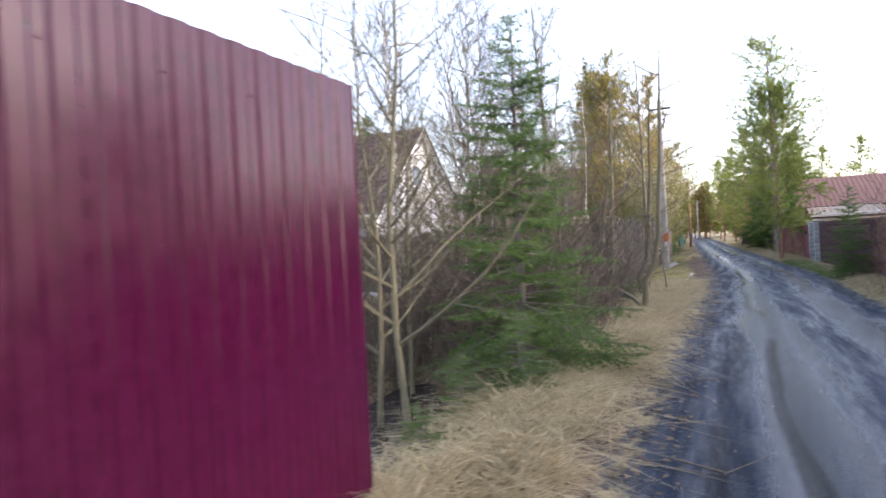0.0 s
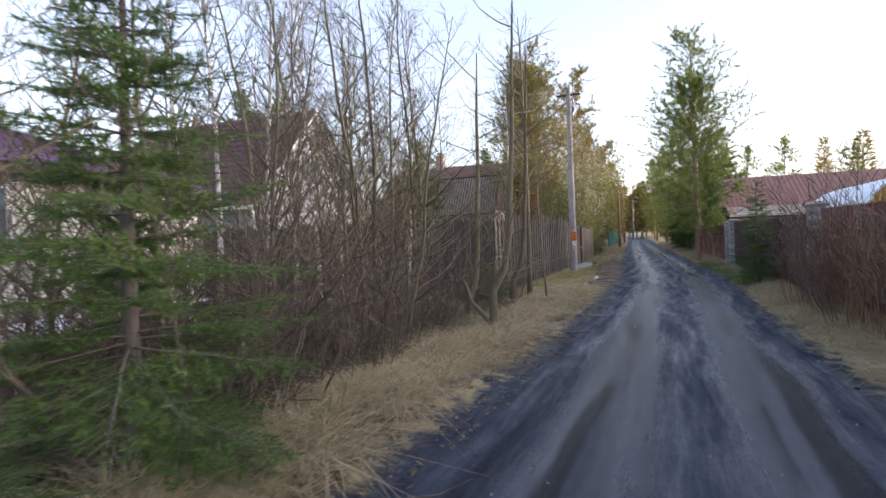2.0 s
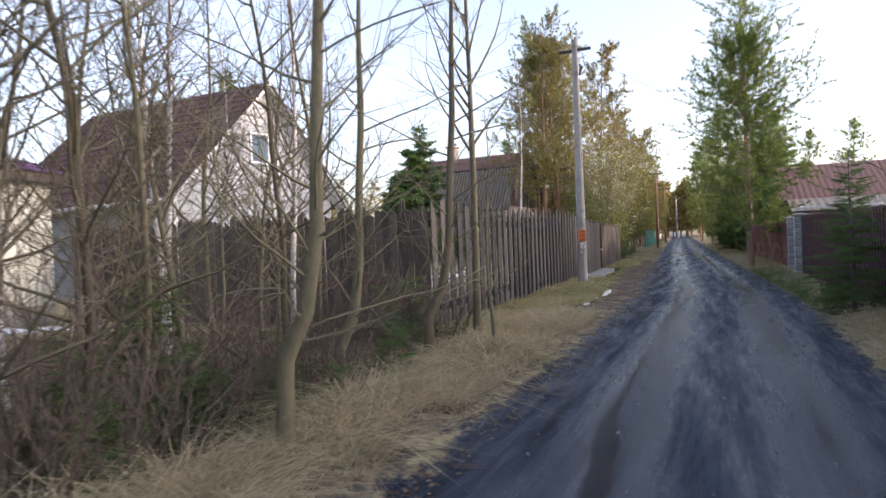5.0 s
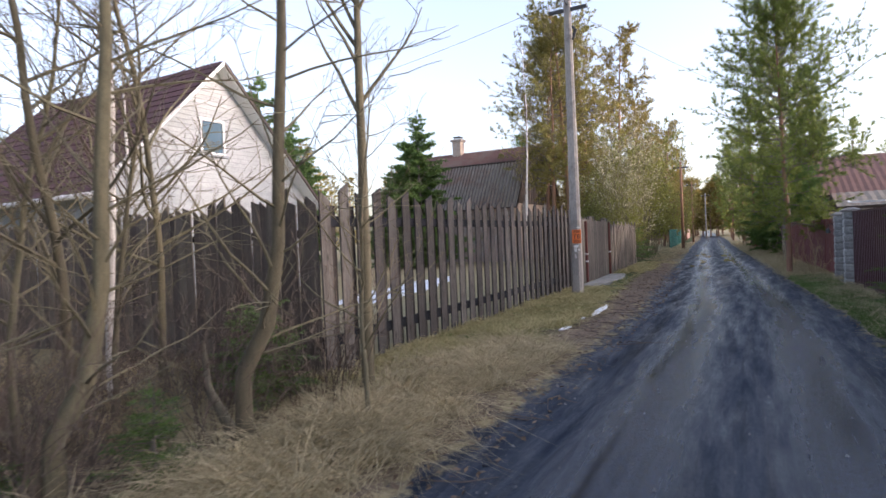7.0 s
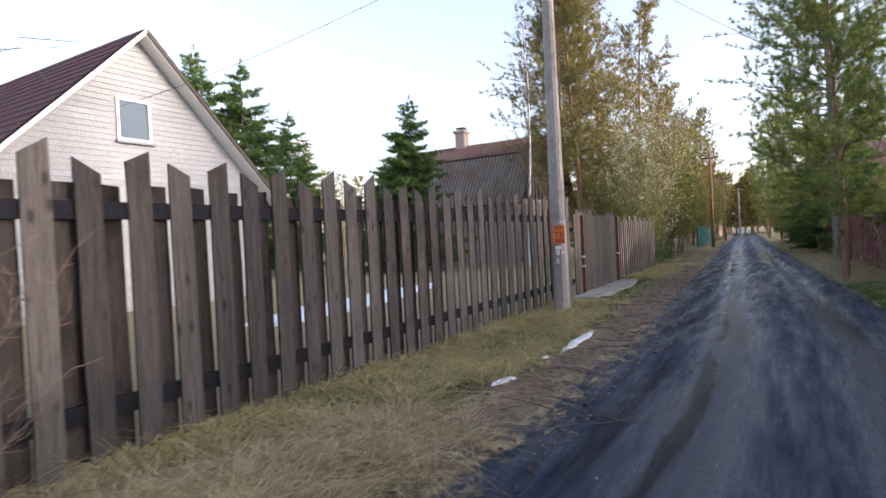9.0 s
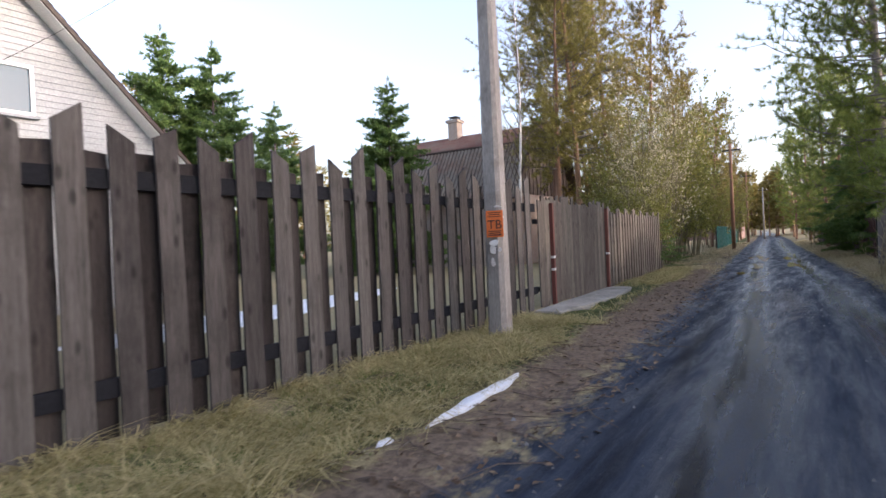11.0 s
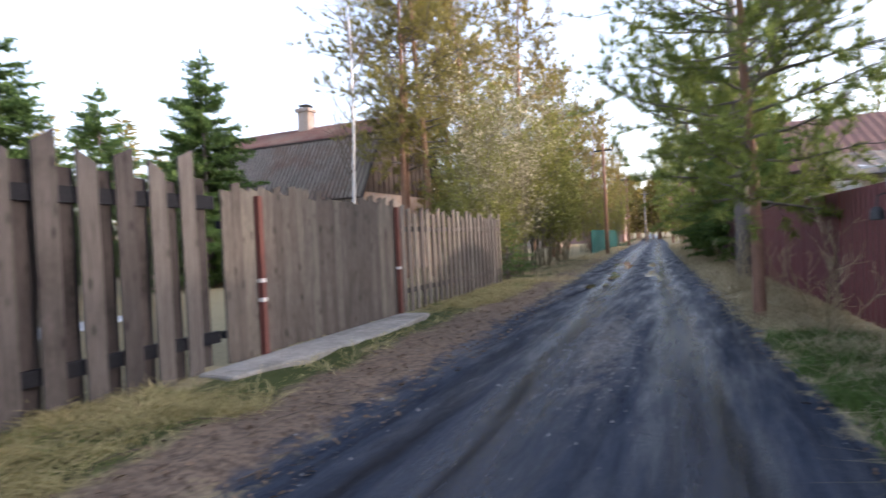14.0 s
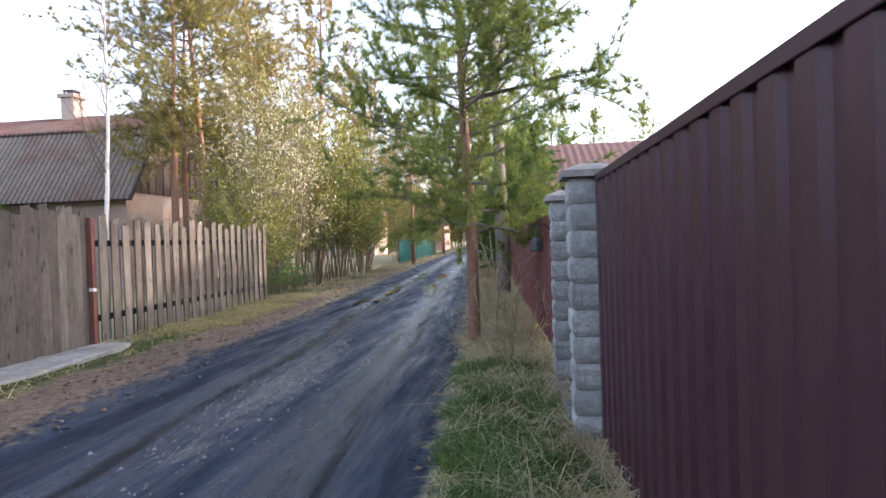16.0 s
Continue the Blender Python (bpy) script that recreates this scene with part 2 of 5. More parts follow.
M_YELLOW = surface("ochre_board", (0.55, 0.30, 0.05), (0.62, 0.36, 0.08), 3, 0.7, 0.1)
M_SHEETWHITE = surface("pale_plastic_roof", (0.55, 0.62, 0.68), (0.66, 0.72, 0.78), 2, 0.35, 0.05)
M_ORANGE = surface("orange_poster", (0.68, 0.14, 0.02), (0.76, 0.18, 0.03), 7, 0.6, 0.05, vary=0)
M_INK = surface("poster_ink", (0.025, 0.018, 0.015), (0.05, 0.03, 0.025), 30, 0.7, 0, vary=0)
M_PAPER = surface("torn_paper", (0.6, 0.58, 0.55), (0.75, 0.73, 0.7), 20, 0.8, 0.1, stain=(0.45, 0.38, 0.35))
M_BARK = surface("olive_bark", (0.100, 0.088, 0.052), (0.200, 0.174, 0.106), 5, 0.9, 0.4, (4, 4, 1), vary=0.25)
M_BARKBROWN = surface("brown_twigs", (0.092, 0.070, 0.052), (0.175, 0.135, 0.102), 5, 0.9, 0.3, (4, 4, 1), vary=0.3)
M_SHOOT = surface("red_willow_shoots", (0.17, 0.095, 0.05), (0.30, 0.18, 0.10), 5, 0.8, 0.3, (4, 4, 1), vary=0.2)
M_BIRCH = surface("birch_bark", (0.62, 0.59, 0.55), (0.78, 0.75, 0.70), 1.6, 0.8, 0.3, (1, 1, 5), 6, stain=(0.10, 0.085, 0.075))
M_PINEBARK = surface("pine_bark", (0.17, 0.095, 0.06), (0.33, 0.185, 0.115), 5, 0.9, 0.8, (3, 3, 1), dist=0.02)
M_GREYBARK = surface("grey_bark", (0.12, 0.10, 0.085), (0.21, 0.18, 0.155), 6, 0.9, 0.8, (3, 3, 1), dist=0.02)
M_SPRUCE = leafy("spruce_needles", (0.07, 0.13, 0.035), (0.17, 0.26, 0.07), 0.4)
M_PINE = leafy("pine_needles", (0.125, 0.165, 0.038), (0.30, 0.35, 0.09), 0.5)
M_PINEOLIVE = leafy("olive_pine_needles", (0.15, 0.15, 0.045), (0.36, 0.32, 0.10), 0.5)
# pine needles with the low sun's gold mixed into their colour
M_PINE_SUNLIT = leafy("sunlit_gold_pine_needles", (0.17, 0.14, 0.04), (0.34, 0.27, 0.085), 0.5)
M_BUSH = leafy("young_leaves", (0.15, 0.165, 0.035), (0.31, 0.31, 0.085), 0.35)
M_CATKIN = leafy("pale_catkins", (0.42, 0.38, 0.22), (0.62, 0.58, 0.40), 0.25)
M_DRYGRASS = leafy("dry_grass", (0.30, 0.25, 0.14), (0.66, 0.56, 0.35), 0.4)
M_STRAWGREEN = leafy("greening_grass", (0.26, 0.235, 0.09), (0.62, 0.54, 0.29), 0.42)
M_GREENGRASS = leafy("green_grass", (0.065, 0.12, 0.025), (0.17, 0.26, 0.065), 0.4)
M_LEAF = leafy("dead_leaves", (0.07, 0.045, 0.028), (0.24, 0.17, 0.11), 0.1)
M_STONE = surface("track_stones", (0.11, 0.11, 0.11), (0.24, 0.235, 0.23), 20, 0.85, 0.4, island=True, vary=0.35)


def glass_material():
    m, nt, bs, co = blank("window_glass")
    # blue of the reflected sky is painted into the base, specular kept low
    bs.inputs["Base Color"].default_value = (0.09, 0.14, 0.18, 1)
    bs.inputs["Roughness"].default_value = 0.04
    bs.inputs["Specular IOR Level"].default_value = 0.2
    return m


def water_material():
    m, nt, bs, co = blank("puddle_water")
    bs.inputs["Base Color"].default_value = (0.012, 0.012, 0.013, 1)
    bs.inputs["Roughness"].default_value = 0.06
    bp = nt.nodes.new("ShaderNodeBump")
    bp.inputs["Strength"].default_value, bp.inputs["Distance"].default_value = 0.5, 0.02
    nt.links.new(tex(nt, co, 6, 2), bp.inputs["Height"])
    nt.links.new(bp.outputs[0], bs.inputs["Normal"])
    return m


M_GLASS, M_WATER = glass_material(), water_material()


# ---- mesh tools ----
class Build:
    """Collects the faces of one mesh."""

    def __init__(self):
        self.v, self.f = [], []

    def box(self, lo, hi, skew=None):
        b = len(self.v)
        for z in (lo[2], hi[2]):
            self.v += [(lo[0], lo[1], z), (hi[0], lo[1], z), (hi[0], hi[1], z), (lo[0], hi[1], z)]
        self.f += [(b, b + 3, b + 2, b + 1), (b + 4, b + 5, b + 6, b + 7)] + [(b + i, b + (i + 1) % 4, b + 4 + (i + 1) % 4, b + 4 + i) for i in range(4)]
        return self

    def prism(self, outline, depth):
        """A closed outline of points, pushed along the vector depth."""
        b, n, d = len(self.v), len(outline), Vector(depth)
        self.v += [tuple(p) for p in outline] + [tuple(Vector(p) + d) for p in outline]
        self.f += [tuple(range(b + n - 1, b - 1, -1)), tuple(range(b + n, b + 2 * n))]
        self.f += [(b + i, b + (i + 1) % n, b + n + (i + 1) % n, b + n + i) for i in range(n)]
        return self

    def tube(self, pts, radii, sides=5, cap=True):
        b, n = len(self.v), len(pts)
        for i, p in enumerate(pts):
            d = (pts[min(i + 1, n - 1)] - pts[max(i - 1, 0)])
            d = d.normalized() if d.length > 1e-6 else Vector((0, 0, 1))
            s = d.cross(Vector((0.31, 0.95, 0.05)) if abs(d.y) < 0.9 else Vector((1, 0, 0))).normalized()
            u = s.cross(d)
            for k in range(sides):
                a = 6.28318 * k / sides
                self.v.append(tuple(p + (s * math.cos(a) + u * math.sin(a)) * radii[i]))
        for i in range(n - 1):
            for k in range(sides):
                k2 = (k + 1) % sides
                self.f.append((b + i * sides + k, b + i * sides + k2, b + (i + 1) * sides + k2, b + (i + 1) * sides + k))
        if cap:
            self.f += [tuple(range(b + sides - 1, b - 1, -1)), tuple(range(b + (n - 1) * sides, b + n * sides))]
        return self

    def blade(self, p, d, length, width, side):
        """A thin pointed leaf, one triangle."""
        b = len(self.v)
        w = side * (width / 2)
        self.v += [tuple(p - w), tuple(p + w), tuple(p + d * length)]
        self.f.append((b, b + 1, b + 2))

    def mesh(self, name, mat, smooth=False, bevel=0.0):
        me = bpy.data.meshes.new(name)
        me.from_pydata(self.v, [], self.f)
        if bevel:
            bm = bmesh.new()
            bm.from_mesh(me)
            bmesh.ops.bevel(bm, geom=list(bm.edges), offset=bevel, segments=1, affect="EDGES")
            bm.to_mesh(me)
            bm.free()
        if smooth:
            me.polygons.foreach_set("use_smooth", [True] * len(me.polygons))
        me.materials.append(mat)
        return me


def part(name, bm, material, parent, label="", smooth=False, bevel=0.0):
    ob = new(name, bm.mesh(name, material, smooth, bevel) if isinstance(bm, Build) else bm)
    ob.parent = parent
    if label:
        ob["label"] = label
    return ob


def piece(name, me, parent, m):
    ob = new(name, me)
    ob.parent = parent
    ob.matrix_basis = m
    return ob


def thing(name, label, category, at=(0, 0, 0), group="", kind="", rz=0.0):
    ob = new(name)
    ob.empty_display_size = 0.2
    ob.matrix_basis = pose(*at, 0, 0, rz)
    return tagged(ob, label, category, group, kind)


def single(name, bm, material, label, category, group="", kind="", smooth=False, bevel=0.0):
    return tagged(new(name, bm.mesh(name, material, smooth, bevel)), label, category, group, kind)


# ---- ground ----
def step(x):
    x = np.clip(x, 0, 1)
    return x * x * (3 - 2 * x)


TABLES = {}


def vnoise(x, y, scale, seed):
    """Smooth value noise over arrays."""
    if seed not in TABLES:
        TABLES[seed] = np.random.RandomState(seed).rand(64, 64)
    r = TABLES[seed]
    u, v = np.asarray(x) / scale, np.asarray(y) / scale
    i, j = np.floor(u).astype(int), np.floor(v).astype(int)
    a, b = step(u - i), step(v - j)
    g = lambda p, q: r[p % 64, q % 64]
    return (g(i, j) * (1 - a) + g(i + 1, j) * a) * (1 - b) + (g(i, j + 1) * (1 - a) + g(i + 1, j + 1) * a) * b - 0.5


def centre(y):
    return 2.25 - 0.068 * np.maximum(np.asarray(y, float) - 25, 0) + 0.0003 * np.minimum(np.maximum(np.asarray(y, float) - 60, 0), 40) ** 2


def bump(d, at, w):
    return np.exp(-(((d - at) / w) ** 2))


def height(x, y):
    x, y = np.asarray(x, float), np.asarray(y, float)
    d = x - centre(y)
    near = np.exp(-np.maximum(np.abs(d) - 12, 0) / 15)
    z = 0.27 * (1 - step((y - 2) / 17))
    wob = vnoise(x * 0, y, 2.5, 3) * 0.3
    road = 1 - step((np.abs(d) - 1.6) / 0.6)
    rut = bump(d, -0.70 + wob, 0.12) + bump(d, 0.93 + wob * 0.7, 0.17) + 0.5 * bump(d, -0.40 + wob, 0.2) + 0.6 * bump(d, -1.2 + wob, 0.12) + 0.5 * bump(d, 1.3 - wob, 0.13)
    z = z - road * (0.10 * rut * (0.6 + 1.2 * vnoise(x, y, 3.0, 5)) - 0.035 * bump(d, 0.1, 0.4)) + road * (0.07 * vnoise(x * 3.2, y * 0.16, 0.8, 8) + 0.05 * vnoise(x * 2.2, y * 0.5, 1.0, 10) + 0.012 * vnoise(x, y, 0.3, 9))
    left = step((-d - 1.5) / 0.8)
    z = z + left * (0.06 + 0.10 * vnoise(x, y, 0.9, 11) + 0.05 * vnoise(x, y, 0.3, 12)) * near
    z = z + 0.05 * np.clip(vnoise(x + 0.5 * y, y - 0.4 * x, 0.37, 17) + 0.5 * vnoise(x - 0.7 * y, y + x, 0.19, 18), 0, 1) * bump(d, -2.35, 0.55)
    right = step((d - 1.7) / 0.9)
    z = z + right * (0.12 - 0.10 * bump(y, 29, 6) + 0.09 * vnoise(x, y, 0.9, 13)) * near
    wet = 1 - step((y - 14.5) / 3.0)
    ditch = step((-x - 0.75) / 0.9) * (1 - step((-x - 3.2) / 2.0))
    z = z - wet * 0.55 * ditch - wet * 0.42 * step((-x - 3.4) / 2.0) * near + wet * 0.62 * step((-x - 5.4) / 2.6) * near
    z = z + vnoise(x, y, 40, 15) * 2.0 * step((np.abs(d) - 40) / 60)
    return z


def gz(x, y):
    return float(height(x, y))


def spread(lo, hi, s, far, grow):
    a, out = list(np.arange(lo, hi, s)), []
    q, w = hi, s
    while q < far:
        out.append(q)
        w *= grow
        q += w
    pre, q, w = [], lo - s, s
    while q > -far:
        pre.append(q)
        w *= grow
        q -= w
    return np.array(pre[::-1] + a + out)


def make_ground():
    xs, ys = spread(-3.6, 6.2, 0.085, 2500, 1.17), spread(-2.0, 46, 0.12, 2500, 1.1)
    gx, gy = np.meshgrid(xs, ys)
    z = height(gx, gy)
    nx, ny = len(xs), len(ys)
    v = np.stack([gx, gy, z], -1).reshape(-1, 3)
    k = (np.arange(ny - 1)[:, None] * nx + np.arange(nx - 1)).ravel()
    me = bpy.data.meshes.new("ground")
    me.from_pydata(v.tolist(), [], np.stack([k, k + 1, k + nx + 1, k + nx], 1).tolist())
    me.polygons.foreach_set("use_smooth", [True] * len(me.polygons))
    d = gx - centre(gy)
    road = np.clip(0.5 + (1.85 - np.abs(d + 0.05)) * 1.1, 0, 1)
    litter = np.clip(0.75 - np.abs(-d - 2.3) * 0.75, 0, 1) + np.clip((-gx - 1.0) * 0.8, 0, 1) * (1 - step((gy - 14) / 4))
    litter = np.clip(litter + 0.45 * bump(gy, 33, 5) * bump(d, -2.1, 0.7), 0, 1)
    green = step((gy - 15) / 5) * np.clip(0.85 - np.abs(-d - 3.3) * 0.6, 0, 1) + np.clip(1 - np.abs(d - 2.4), 0, 1) * bump(gy, 28, 7)
    wet = np.clip(bump(d, -0.65, 0.4) + bump(d, 0.8, 0.35), 0, 1) * (0.6 + 0.4 * bump(gy, 9, 12)) + 1.6 * bump(gx, 1.72, 0.26) * bump(gy, 10.3, 1.9)
    wob = vnoise(gx * 0, gy, 2.5, 3) * 0.3
    rut = (1.3 * bump(d, -0.74 + wob, 0.08) + bump(d, 0.98 + wob * 0.7, 0.13) + 0.7 * bump(d, 0.68 + wob * 0.7, 0.05) + 0.6 * bump(d, -1.25 + wob, 0.22)) * (0.75 + vnoise(gx, gy, 1.7, 21)) + 0.4 * np.clip(vnoise(gx * 4, gy * 0.14, 0.5, 22) * 2, 0, 1)
    gravel = 0.75 * bump(gy, 33.5, 4.0) * bump(d, -0.1, 0.45) + 0.3 * bump(np.abs(d), 1.75, 0.25)
    for n, a in (("road", road), ("litter", litter), ("green", green), ("wet", wet), ("gravel", gravel), ("rut", rut)):
        me.attributes.new(n, "FLOAT", "POINT").data.foreach_set("value", np.asarray(a, np.float32).ravel())
    me.materials.append(M_GROUND)
    return tagged(new("ground", me), "dark rutted mud track between dry grass verges", "ground", kind="structure")


make_ground()


# ---- houses ----
def siding(parent, name, a, b, z0, top, mat, board=0.12, out=1, holes=()):
    """Lapped boards from a to b (plan points), each a slightly tilted strip; top(s) gives the height at s metres along."""
    a, b = Vector((*a, 0)), Vector((*b, 0))
    d = (b - a).normalized()
    n = Vector((d.y, -d.x, 0)) * out
    length = (b - a).length
    wall = new(name)
    wall.parent = parent
    z = z0
    while z < max(top(s) for s in np.linspace(0, length, 9)):
        inside = [s for s in np.linspace(0, length, 121) if top(s) > z + board * 0.5]
        if inside:
            spans = [(inside[0], inside[-1])]
            for h0, h1, g0, g1 in holes:
                if g0 < z + board * 0.5 < g1:
                    spans = [q for s0, s1 in spans for q in ((s0, min(s1, h0)), (max(s0, h1), s1)) if q[1] - q[0] > 0.02]
            for s0, s1 in spans:
                p, q = a + d * s0, a + d * s1
                o = n * 0.03
                up, dn = Vector((0, 0, z + board)), Vector((0, 0, z))
                bm = Build()
                bm.v += [tuple(p + dn + o), tuple(q + dn + o), tuple(q + up + n * 0.004), tuple(p + up + n * 0.004), tuple(p + dn), tuple(q + dn), tuple(p + up), tuple(q + up)]
                bm.f += [(0, 1, 2, 3), (4, 5, 1, 0), (3, 2, 7, 6), (0, 3, 6, 4), (1, 5, 7, 2)]
                part("board", bm, mat, wall)
        z += board
    return wall


def window(parent, at, along, w, h, n, frame_mat, mullion=True):
    """A framed window, proud of the wall: frame, sill, panes."""
    at, along, n = Vector(at), Vector(along).normalized(), Vector(n).normalized()
    m = Matrix((along.to_4d(), n.to_4d(), Vector((0, 0, 1, 0)), (0, 0, 0, 1))).transposed()
    m.translation = at
    win = new("window")
    win.parent = parent
    win.matrix_basis = m
    t = 0.09
    bm = Build()
    bm.box((0, -0.05, 0), (w, 0.05, t)).box((0, -0.05, h - t), (w, 0.05, h)).box((0, -0.05, t), (t, 0.05, h - t)).box((w - t, -0.05, t), (w, 0.05, h - t))
    if mullion:
        bm.box((w * 0.38 - 0.04, -0.04, t), (w * 0.38 + 0.04, 0.04, h - t)).box((t, -0.04, h * 0.68), (w * 0.38 - 0.04, 0.035, h * 0.68 + 0.06))
    part("window_frame", bm, frame_mat, win, "white painted frame")
    part("pane", Build().box((t, -0.02, t), (w - t, 0.0, h - t)), M_GLASS, win, "dark glass with blue sky reflection put into its colour")
    part("sill", Build().box((-0.06, 0.0, -0.07), (w + 0.06, 0.13, 0.0)), M_SILL, win)
    return win


def tiled_slope(parent, name, eave_a, eave_b, ridge_b, ridge_a, mat, wave=0.19, row=0.35, depth=0.03):
    """A roof slope of stepped, waved metal tiles or corrugated sheets, between its four corners."""
    ea, eb, rb, ra = (Vector(p) for p in (eave_a, eave_b, ridge_b, ridge_a))
    n = (eb - ea).cross(ra - ea).normalized()
    if n.z < 0:
        n = -n
    nu = max(4, int((eb - ea).length / wave * 4))
    nv = max(2, int((ra - ea).length / row))
    bm = Build()
    for j in range(nv):
        for e in (0, 1):
            t = (j + e) / nv
            p, q = ea.lerp(ra, t), eb.lerp(rb, t)
            lift = depth * (1 - e) * 0.8 if row < 1 else 0
            for i in range(nu + 1):
                w = depth * 0.5 * math.cos(2 * math.pi * i / 4)
                bm.v.append(tuple(p.lerp(q, i / nu) + n * (w + lift + 0.03)))
    for j in range(nv * 2 - 1):
        for i in range(nu):
            k = j * (nu + 1) + i
            bm.f.append((k, k + 1, k + nu + 2, k + nu + 1))
    under = Build()
    under.prism([ea, eb, rb, ra], -n * 0.09)
    part(name, bm, mat, parent)
    return part("roof_deck", under, M_OLDWOOD, parent)


def cottage():
    """Cream lapboard house with a purple tiled hip roof and a taller block at its near end."""
    h = thing("cottage", "cream lapboard cottage with purple metal tile roof", "house", (0, 0, 0.5))
    a, b, c = (-9.6, 8.0), (-12.0, 17.5), (-8.1, 2.0)
    d = (Vector(b) - Vector(a)).normalized()
    back = Vector((-d.y, d.x))
    length = (Vector(b) - Vector(a)).length
    far = lambda p, s: tuple(Vector(p) + back * s)
    part("foundation", Build().prism([(*p, -1.3) for p in (a, b, far(b, 7.5), far(a, 7.5))], (0, 0, 1.35)), M_CONC, h)
    part("wall", Build().prism([(*p, 0.05) for p in (a, b, far(b, 7.5), far(a, 7.5))], (0, 0, 3.1)), M_CREAM, h)
    siding(h, "wall_boards", a, b, 0.05, lambda s: 3.1, M_CREAM, 0.14, 1, ((1.2, 2.75, 1.25, 2.75),))
    siding(h, "wall_boards", b, far(b, 7.5), 0.05, lambda s: 3.1, M_CREAM, 0.14, 1)
    dv = Vector((*d, 0))
    window(h, Vector((*a, 1.3)) + dv * 1.25 + Vector((d.y, -d.x, 0)) * 0.02, dv, 1.5, 1.4, (d.y, -d.x, 0), M_TRIM)
    for s in (1.1, 2.75):
        q = Vector((*a, 0)) + dv * s
        part("casing", Build().box((-0.07, -0.03, 1.2), (0.07, 0.03, 2.8)), M_TRIM, h).matrix_basis = pose(q.x + d.y * 0.03, q.y - d.x * 0.03, 0, 0, 0, math.degrees(math.atan2(d.y, d.x)))
    o = 0.45
    nrm = Vector((d.y, -d.x))
    e1 = Vector(a) + nrm * o
    e2 = Vector(b) + nrm * o + d * o
    e3 = Vector(far(b, 7.5)) - nrm * o + d * o
    e4 = Vector(far(a, 7.5)) - nrm * o
    r1, r2 = Vector(far(a, 3.7)), Vector(far(b, 3.7)) - d * 3.4
    Z, R = 3.05, 4.75
    tiled_slope(h, "roof", (*e1, Z), (*e2, Z), (*r2, R), (*r1, R), M_PURPLE)
    tiled_slope(h, "roof", (*e2, Z), (*e3, Z), (*(r2 + d * 0.02), R), (*r2, R), M_PURPLE)
    tiled_slope(h, "roof", (*e3, Z), (*e4, Z), (*r1, R), (*r2, R), M_PURPLE)
    part("gutter_board", Build().prism([(*e1, Z - 0.18), (*e2, Z - 0.18), (*(e2 - nrm * 0.03), Z - 0.18), (*(e1 - nrm * 0.03), Z - 0.18)], (0, 0, 0.17)), M_OLDWOOD, h)
    # the taller block
    g = Vector(c)
    q = [c, a, far(a, 6.5), far(c, 6.5)]
    part("tower_wall", Build().prism([(*p, -1.4) for p in q], (0, 0, 7.1)), M_CREAM, h)
    siding(h, "tower_boards", c, a, -0.1, lambda s: 5.7, M_CREAM, 0.14, 1)
    siding(h, "tower_boards", a, far(a, 6.5), 3.0, lambda s: 5.7, M_CREAM, 0.14, 1)
    ee = [Vector(c) + nrm * 0.7 - d * 0.6, Vector(a) + nrm * 0.7 + d * 0.7, Vector(far(a, 6.5)) - nrm * 0.6 + d * 0.7, Vector(far(c, 6.5)) - nrm * 0.6 - d * 0.6]
    top = (ee[0] + ee[1] + ee[2] + ee[3]) / 4
    for i in range(4):
        p, r = ee[i], ee[(i + 1) % 4]
        tiled_slope(h, "tower_roof", (*p, 5.75), (*r, 5.75), (*(top + (r - p) * 0.01), 7.6), (*top, 7.6), M_ROOFRED)
    part("soffit", Build().prism([(*p, 5.55) for p in ee], (0, 0, 0.15)), M_OLDWOOD, h, "dark boarded soffit")
    return h


def gable_house():
    """White lapboard house behind the fence; the gable looks at the track."""
    h = thing("gable_house", "white lapboard house with steep dark red roof", "house")
    X, Y, half, peak, eave, back = -14.2, 27.2, 4.4, 8.25, 3.9, 10.0
    slope = (peak - eave) / half
    top = lambda s: peak - abs(s - half) * slope
    outline = [(X, Y - half, -0.3), (X, Y + half, -0.3), (X, Y + half, eave), (X, Y, peak), (X, Y - half, eave)]
    part("wall", Build().prism(outline, (-back, 0, 0)), M_WHITE, h)
    siding(h, "gable_boards", (X, Y - half), (X, Y + half), -0.3, top, M_WHITE, 0.16, 1)
    window(h, (X + 0.03, Y - 0.75, 5.0), (0, 1, 0), 1.06, 1.26, (1, 0, 0), M_TRIM, False)
    o, q = 0.5, 0.55
    for s in (-1, 1):
        e, ez = Y + s * (half + o), eave - o * slope
        tiled_slope(h, "roof", (X + q, e, ez), (X - back - q, e, ez), (X - back - q, Y, peak), (X + q, Y, peak), M_ROOFRED, 0.2, 0.4)
        part("barge_board", Build().prism([(X + q, e, ez - 0.12), (X + q, Y, peak - 0.12), (X + q, Y, peak + 0.02), (X + q, e, ez + 0.02)], (0.035, 0, 0)), M_OLDWOOD if s > 0 else M_TRIM, h)
        part("soffit", Build().prism([(X + q - 0.02, e, ez - 0.16), (X + q - 0.02, Y, peak - 0.16), (X, Y, peak - 0.16), (X, e, ez - 0.16)], (0, 0, 0.03)), M_TRIM, h)
    gut = Build()
    gut.tube([Vector((X + q, Y - half - o - 0.05, eave - o * slope - 0.05)), Vector((X - back, Y - half - o - 0.05, eave - o * slope - 0.12))], [0.075, 0.075], 8)
    part("gutter", gut, M_TRIM, h, "white plastic gutter", True)
    part("corner_board", Build().box((X - 0.02, Y - half - 0.02, -0.3), (X + 0.05, Y - half + 0.12, eave)), M_TRIM, h)
    return h


